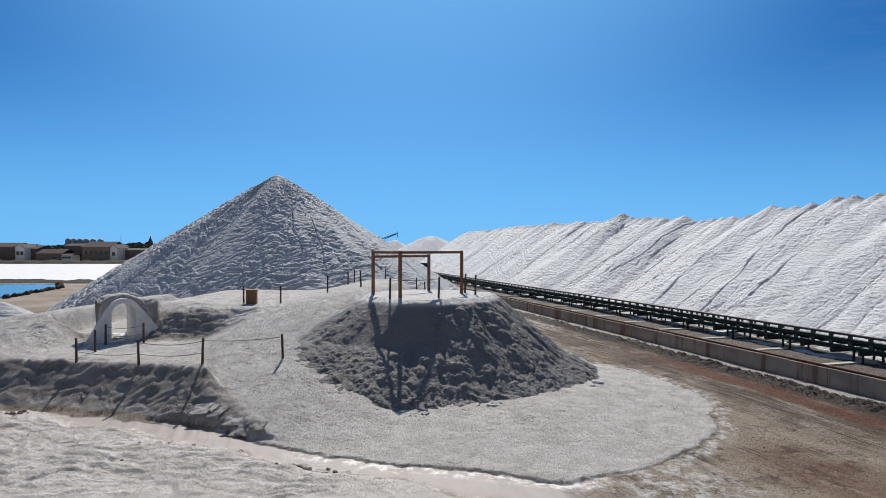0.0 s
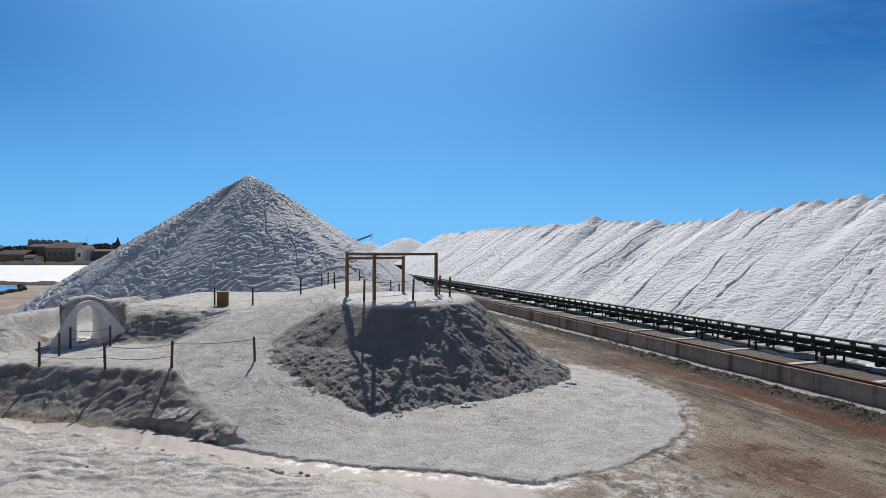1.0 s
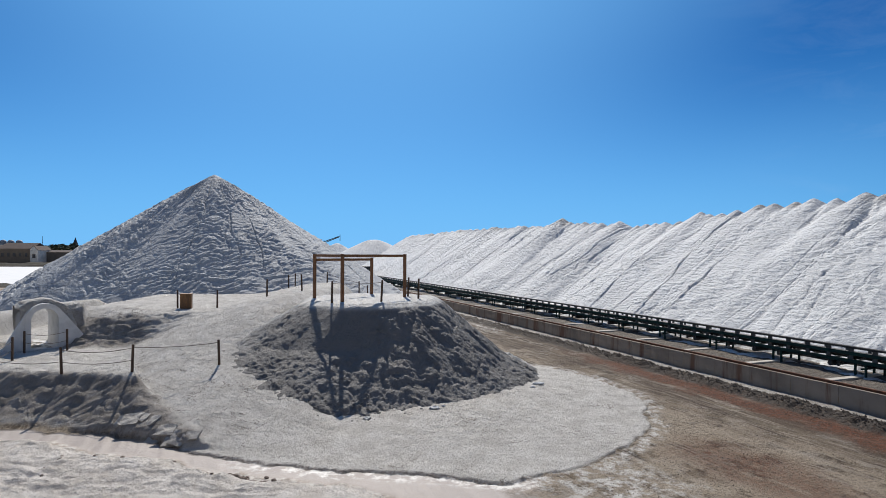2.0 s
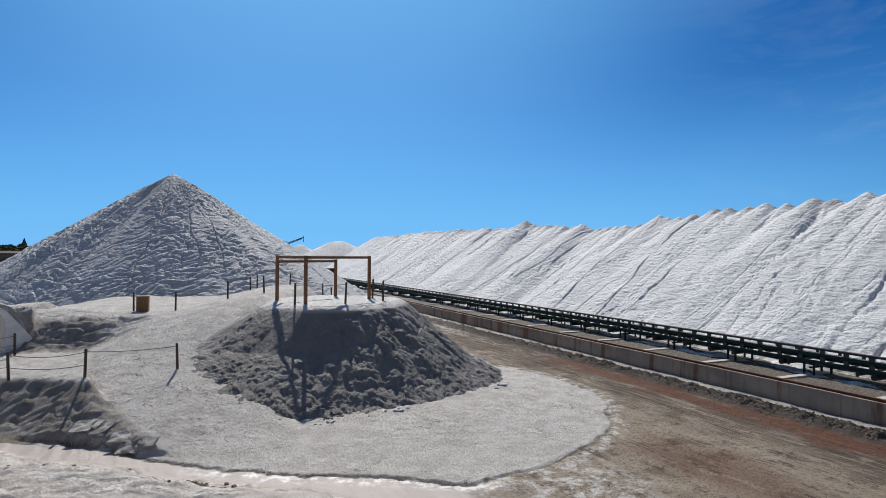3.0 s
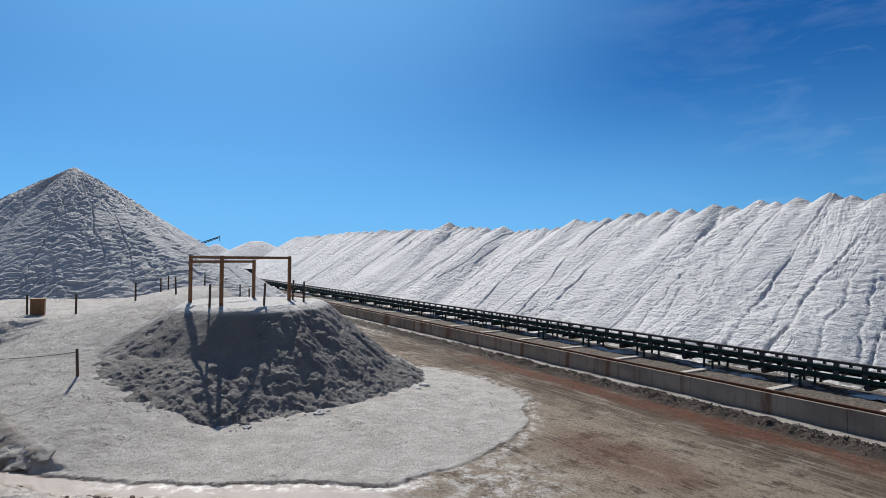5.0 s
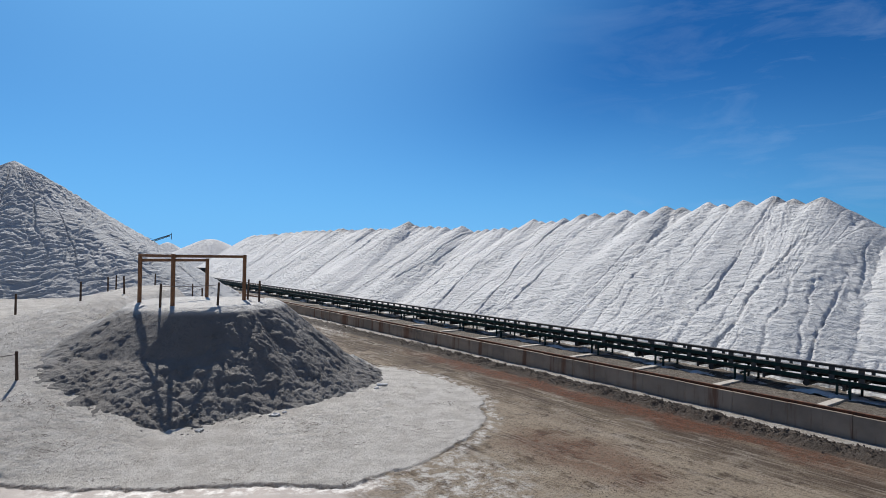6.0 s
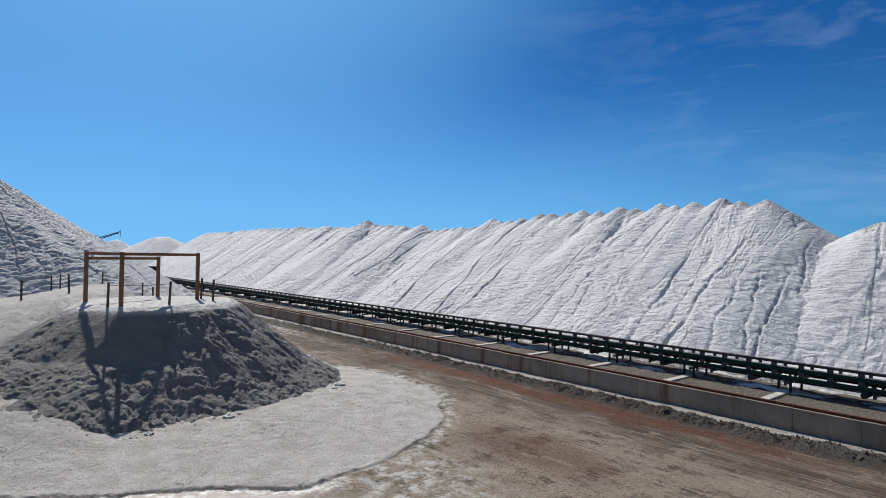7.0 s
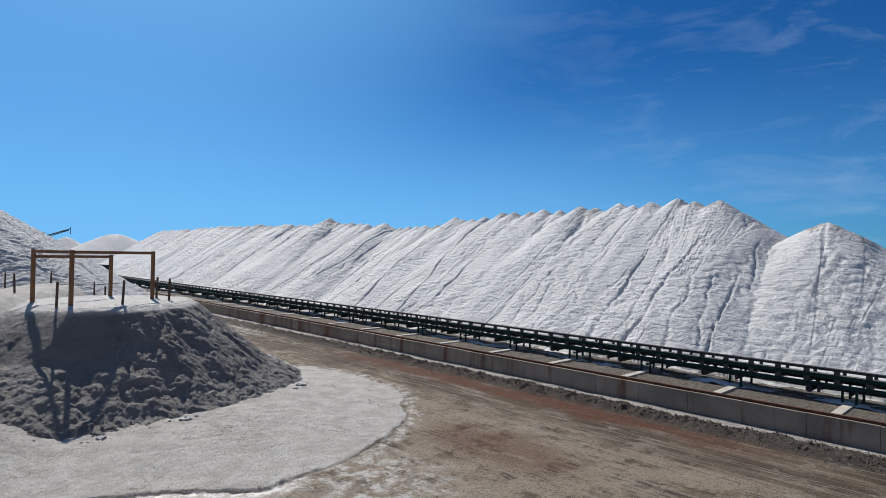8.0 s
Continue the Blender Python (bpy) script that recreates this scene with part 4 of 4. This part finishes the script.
for i in range(70):
    k = i / 69
    x, y = np.interp(k, [0, 0.5, 1], [-64.5, -57.6, -52.4]), np.interp(k, [0, 0.5, 1], [97, 87, 69])
    r = rng.uniform(0.18, 0.42)
    made = bmesh.ops.create_icosphere(st, subdivisions=1, radius=r, matrix=Matrix.Translation((x + rng.uniform(-0.3, 0.3), y + rng.uniform(-0.3, 0.3), 0.12)))
    for v in made["verts"]:
        v.co += noise.noise_vector(v.co * 2) * 0.12
tagged(part("stones", st, SCRUB), "dark stones lining the edge of the pond", "stones", kind="stuff")


# ---- buildings on the far shore ----
def house(px0, px1, h, depth, wall_m, roof_h, label, d=250.0, gable=False, win=(), win_z=0.5, win_h=1.6, white_end=False):
    """A house that spans two bearings (tangents x/y) at distance d."""
    x0, x1 = px0 * d, px1 * d
    w = x1 - x0
    ob = thing("house", pose((x0 + x1) / 2, d, 0.4), label, "house", "houses on the far shore")
    part("wall", box((w, depth, h + 0.6), (0, depth / 2, h / 2 - 0.3)), wall_m, ob)
    bm = bmesh.new()
    if gable:
        prof = [(-w / 2 - 0.3, h), (w / 2 + 0.3, h), (0, h + roof_h)]
        ends = [[bm.verts.new((x, y, z)) for x, z in prof] for y in (-0.3, depth + 0.3)]
    else:
        prof = [(-0.4, h), (depth + 0.4, h), (depth / 2, h + roof_h)]
        ends = [[bm.verts.new((x, y, z)) for y, z in prof] for x in (-w / 2 - 0.3, w / 2 + 0.3)]
    bm.faces.new(ends[0]), bm.faces.new(ends[1][::-1])
    for i in range(3):
        bm.faces.new((ends[0][i], ends[1][i], ends[1][(i + 1) % 3], ends[0][(i + 1) % 3]))
    bmesh.ops.recalc_face_normals(bm, faces=bm.faces[:])
    part("roof", bm, ROOF, ob)
    if gable:
        g2 = bmesh.new()
        g2.faces.new([g2.verts.new(v) for v in ((-w / 2, -0.33, h), (w / 2, -0.33, h), (0, -0.33, h + roof_h - 0.25))])
        part("gable", g2, wall_m, ob)
    for k in win:
        x = -w / 2 + k * w
        wd = part("window", box((1.25, 0.12, win_h), (x, -0.03, win_z * h)), HOUSE_WALLS[0], ob)
        part("pane", box((1.0, 0.06, win_h - 0.25), (x, -0.11, win_z * h)), GLASS_DARK, wd)
    if white_end:
        part("end_wall", box((0.25, depth, h), (w / 2 + 0.13, depth / 2, h / 2)), HOUSE_WALLS[2], ob)
    return ob


T = lambda px: (px - 784) / 1022
house(T(-60), T(26), 6.7, 12, HOUSE_WALLS[1], 1.8, "old brown shore house with tiled roof", win=(0.5, 0.66, 0.82, 0.94), win_z=0.62)
house(T(27), T(43), 6.3, 9, HOUSE_WALLS[2], 1.7, "white gabled house front on the far shore", 248, True, (0.28, 0.72), 0.62)
house(T(44), T(66), 5.8, 10, HOUSE_WALLS[1], 1.5, "low brown shed on the far shore", 252)
house(T(64), T(110), 3.8, 9, HOUSE_WALLS[0], 1.9, "low buff store with broad tiled roof", 249, win=(0.7,), win_z=0.4)
house(T(109), T(126), 3.2, 6, HOUSE_WALLS[2], 0.5, "small white shed with a row of windows", 246, win=(0.2, 0.5, 0.8), win_z=0.65, win_h=0.8)
house(T(114), T(148), 7.2, 10, HOUSE_WALLS[3], 1.0, "grey two-storey house on the far shore", 256, win=(0.2, 0.5, 0.8), win_z=0.4)
house(T(145), T(196), 6.6, 12, HOUSE_WALLS[0], 2.4, "long buff works building with five windows", 250, win=(0.14, 0.32, 0.50, 0.68, 0.86), win_z=0.62, white_end=True)
house(T(195), T(207), 6.0, 9, HOUSE_WALLS[2], 1.8, "white gable end of the works building", 249, True, (0.5,), 0.6)
house(T(206), T(300), 5.2, 10, HOUSE_WALLS[3], 0.9, "long low grey shed on the far shore", 255)

# round-topped silos behind the houses
for i, px in enumerate((121, 131, 142, 153, 165, 178)):
    d = 330.0
    so = thing("silo", pose(T(px) * d, d, 0.3), "pale grey round-topped silo behind the shore houses", "silo", "silos")
    bm = bmesh.new()
    add_rod(bm, (0, 0, 0), (0, 0, 10.4), 1.62, 1.62, 20)
    part("drum", bm, FAR_BLUE, so, smooth=False)
    bm = bmesh.new()
    bmesh.ops.create_uvsphere(bm, u_segments=20, v_segments=10, radius=1.63, matrix=Matrix.Translation((0, 0, 10.4)) @ Matrix.Diagonal((1, 1, 1.05 - 0.05 * i, 1)))
    part("dome", bm, FAR_BLUE, so, smooth=True)


# wooded rise behind the houses
def far_trees():
    verts, faces = [], []
    for i in range(12000):
        k = rng.random()
        d = rng.uniform(300, 420)
        x = (-0.86 + 0.45 * k) * d
        top = 7.6 + 1.6 * float(vnoise(np.array([k * 9.0]), np.array([0.5]), 801)[0]) + 1.1 * max(0.0, float(vnoise(np.array([k * 40.0]), np.array([0.5]), 803)[0]))
        c = Vector((x, d, rng.uniform(0.2, max(1.2, top + (d - 300) * 0.02))))
        r = rng.uniform(0.4, 0.9)
        n0 = len(verts)
        for _ in range(5):
            verts.append(c + Vector((rng.gauss(0, r), rng.gauss(0, r), rng.gauss(0, r * 0.6))))
        faces.extend([(n0, n0 + 1, n0 + 2), (n0, n0 + 2, n0 + 3), (n0 + 1, n0 + 3, n0 + 4), (n0 + 2, n0 + 4, n0)])
    me = bpy.data.meshes.new("far_wood")
    me.from_pydata(verts, [], faces)
    me.materials.append(TREE)
    return tagged(new("far_wood", me), "dark wooded rise behind the shore houses", "trees", kind="stuff")


far_trees()
mast = thing("radio_mast", pose(T(214) * 330, 330, 0.3), "thin radio mast above the trees", "mast")
part("pole", add_rod(bmesh.new(), (0, 0, 0), (0, 0, 13.8), 0.22, 0.08, 6), STEEL, mast)
spire = thing("church_tower", pose(T(266) * 400, 400, 0.3), "far church tower with a pointed spire", "tower")
part("tower", box((2.2, 2.2, 11.5), (0, 0, 5.75)), HOUSE_WALLS[3], spire)
part("spire", add_rod(bmesh.new(), (0, 0, 11.5), (0, 0, 15.0), 1.2, 0.05, 8), STEEL, spire)

# ---- stacker behind the cone ----
stk = thing("stacker", pose(-36.0, 230, 0), "blue-grey stacker crane boom rising behind the salt cone", "crane")
part("tower", box((2.0, 2.0, 15.0), (0, 0, 7.5)), STACKER, stk)
bm = bmesh.new()
a, b = Vector((1, 0, 6.2)), Vector((17.9, 0, 12.5))
for off in (Vector((0, -0.5, 0)), Vector((0, 0.5, 0))):
    add_beam(bm, a + off, b + off, 0.22, 0.25)
    add_beam(bm, a + off + Vector((0, 0, -0.8)), b + off + Vector((-0.5, 0, -0.5)), 0.2, 0.22)
for i in range(18):
    p = a.lerp(b, i / 17)
    q = a.lerp(b, min(1, (i + 0.5) / 17))
    add_beam(bm, p + Vector((0, -0.5, 0)), q + Vector((0, -0.5, -0.7)), 0.12, 0.12)
part("boom", bm, STACKER, stk)
bm = bmesh.new()
add_rod(bm, b, b + Vector((0, 0, -1.8)), 0.12, 0.12, 6)
add_rod(bm, b, b + Vector((0, 0, 0.6)), 0.1, 0.1, 6)
part("chute", bm, STACKER, stk)
part("stay", add_rod(bmesh.new(), (0, 0, 14.6), (12.0, 0, 10.6), 0.05, 0.05, 5), STEEL, stk)

# ---- small loose things ----
CLOD = plain("dark_clod", (0.26, 0.20, 0.165), (0.13, 0.10, 0.08), 0.95, 0, 6, (1, 1, 1), 0.02)


def clod_heap(name, x, y, spread_, n, rmin, rmax, material, label):
    bm = bmesh.new()
    for i in range(n):
        cx, cy = x + rng.gauss(0, spread_), y + rng.gauss(0, spread_ * 0.6)
        r = rng.uniform(rmin, rmax)
        made = bmesh.ops.create_icosphere(bm, subdivisions=1, radius=r, matrix=Matrix.Translation((cx, cy, top_z(cx, cy) + r * 0.25)) @ Matrix.Diagonal((1.2, 1, 0.7, 1)))
        for v in made["verts"]:
            v.co += noise.noise_vector(v.co * 9) * r * 0.5
    return tagged(part(name, bm, material), label, "clods", kind="stuff")


clod_heap("clods", -3.75, 14.95, 0.33, 120, 0.015, 0.065, CLOD, "brown clods of dirt at the edge of the near bank")
clod_heap("clods", -13.9, 18.8, 0.13, 12, 0.03, 0.09, CLOD, "dark clods lying on the near salt bank")
clod_heap("clods", -7.1, 16.0, 0.9, 12, 0.02, 0.05, CLOD, "scattered dark crumbs on the near salt bank")
clod_heap("clods", -0.4, 20.5, 0.7, 40, 0.02, 0.06, SALT_GREY, "grey salt crumbs along the foot of the mound")
for x, y, r in ((1.75, 20.6, 0.15), (6.6, 24.6, 0.2), (-0.6, 19.8, 0.1), (2.1, 20.8, 0.07), (6.2, 23.9, 0.09)):
    bm = bmesh.new()
    bmesh.ops.create_icosphere(bm, subdivisions=2, radius=r, matrix=Matrix.Translation((x, y, top_z(x, y) + 0.03)) @ Matrix.Diagonal((1.4, 1, 0.35, 1)))
    for v in bm.verts:
        v.co += noise.noise_vector(v.co * 9) * 0.06
    tagged(part("salt_slab", bm, SALT_WHITE), "broken slab of white salt crust on the ground", "slab", "slabs of crust")

# cracked slabs of crust slumping into the channel
for i in range(10):
    k = i / 9
    x = -8.7 + 2.9 * k + rng.uniform(-0.15, 0.15)
    y = float(np.interp(x, [-8.6, -7.2, -6.0], [19.3, 18.5, 17.8])) + rng.uniform(0.1, 0.75) * (1 - 0.5 * k)
    w, d = rng.uniform(0.35, 0.65), rng.uniform(0.3, 0.5)
    bm = bmesh.new()
    bmesh.ops.create_grid(bm, x_segments=4, y_segments=4, size=0.5)
    for v in bm.verts:
        a = math.atan2(v.co.y, v.co.x)
        v.co *= 1 + 0.35 * noise.noise(Vector((math.cos(a) * 1.5, math.sin(a) * 1.5, i * 3.1)))
        v.co.x, v.co.y = v.co.x * w, v.co.y * d
        v.co.z = 0.03 * noise.noise(Vector((v.co.x * 6, v.co.y * 6, i)))
    made = bmesh.ops.extrude_face_region(bm, geom=bm.faces[:])
    for v in made["geom"]:
        if isinstance(v, bmesh.types.BMVert):
            v.co.z -= 0.06
    bmesh.ops.recalc_face_normals(bm, faces=bm.faces[:])
    o = part("salt_slab", bm, SALT_CRUST)
    o.matrix_basis = pose(x, y, top_z(x, y) + 0.03, rng.uniform(24, 38), rng.uniform(-8, 8), rng.uniform(-35, 0))
    tagged(o, "cracked grey slab of crust tipping towards the channel", "slab", "slabs of crust")

SCRUB_STONE = plain("dark_gravel", (0.15, 0.115, 0.09), (0.08, 0.065, 0.052), 0.9, 0, 9)

# loose stones of the gravel berm beside the wall
gv, gf = [], []
OCT = [(1, 0, 0), (-1, 0, 0), (0, 1, 0), (0, -1, 0), (0, 0, 1), (0, 0, -1)]
OF = [(0, 2, 4), (2, 1, 4), (1, 3, 4), (3, 0, 4), (2, 0, 5), (1, 2, 5), (3, 1, 5), (0, 3, 5)]
n_st = 6500
s_st = np.array([rng.uniform(-2, 42) for _ in range(n_st)])
p_st = np.array([rng.gauss(20.6, 0.30) for _ in range(n_st)])
x_st, y_st = line_xy(s_st, p_st)
z_st = land(x_st, y_st)
for x, y, z in zip(x_st, y_st, z_st):
    r = 0.012 + 0.035 * rng.random() ** 2
    n0 = len(gv)
    gv.extend((x + r * (vx + rng.uniform(-0.4, 0.4)), y + r * (vy + rng.uniform(-0.4, 0.4)), z + 0.3 * r + 0.8 * r * (vz + rng.uniform(-0.3, 0.3))) for vx, vy, vz in OCT)
    gf.extend(tuple(n0 + i for i in f) for f in OF)
me = bpy.data.meshes.new("gravel")
me.from_pydata(gv, [], gf)
me.materials.append(SCRUB_STONE)
tagged(new("gravel", me), "dark brown gravel heaped along the wall foot", "gravel", kind="stuff")

# pebbles and crumbs strewn over the road, thicker in patches
pv, pf = [], []
s_pb, p_pb = np.array([rng.uniform(4, 40) for _ in range(26000)]), np.array([rng.uniform(9, 20.4) for _ in range(26000)])
x_pb, y_pb = line_xy(s_pb, p_pb)
keep = (fbm(s_pb * 0.25, p_pb * 0.8, 91, 3) > 0.12) & (apron_r(x_pb, y_pb) < -0.3) & (x_pb > 3)
for x, y, z in zip(x_pb[keep], y_pb[keep], land(x_pb[keep], y_pb[keep])):
    r = 0.007 + 0.014 * rng.random() ** 3
    n0 = len(pv)
    pv.extend((x + r * (vx + rng.uniform(-0.4, 0.4)), y + r * (vy + rng.uniform(-0.4, 0.4)), z + 0.4 * r + 0.7 * r * vz) for vx, vy, vz in OCT)
    pf.extend(tuple(n0 + i for i in f) for f in OF)
me = bpy.data.meshes.new("pebbles")
me.from_pydata(pv, [], pf)
me.materials.append(SCRUB_STONE)
tagged(new("pebbles", me), "small dark pebbles strewn over the brown road", "pebbles", kind="stuff")
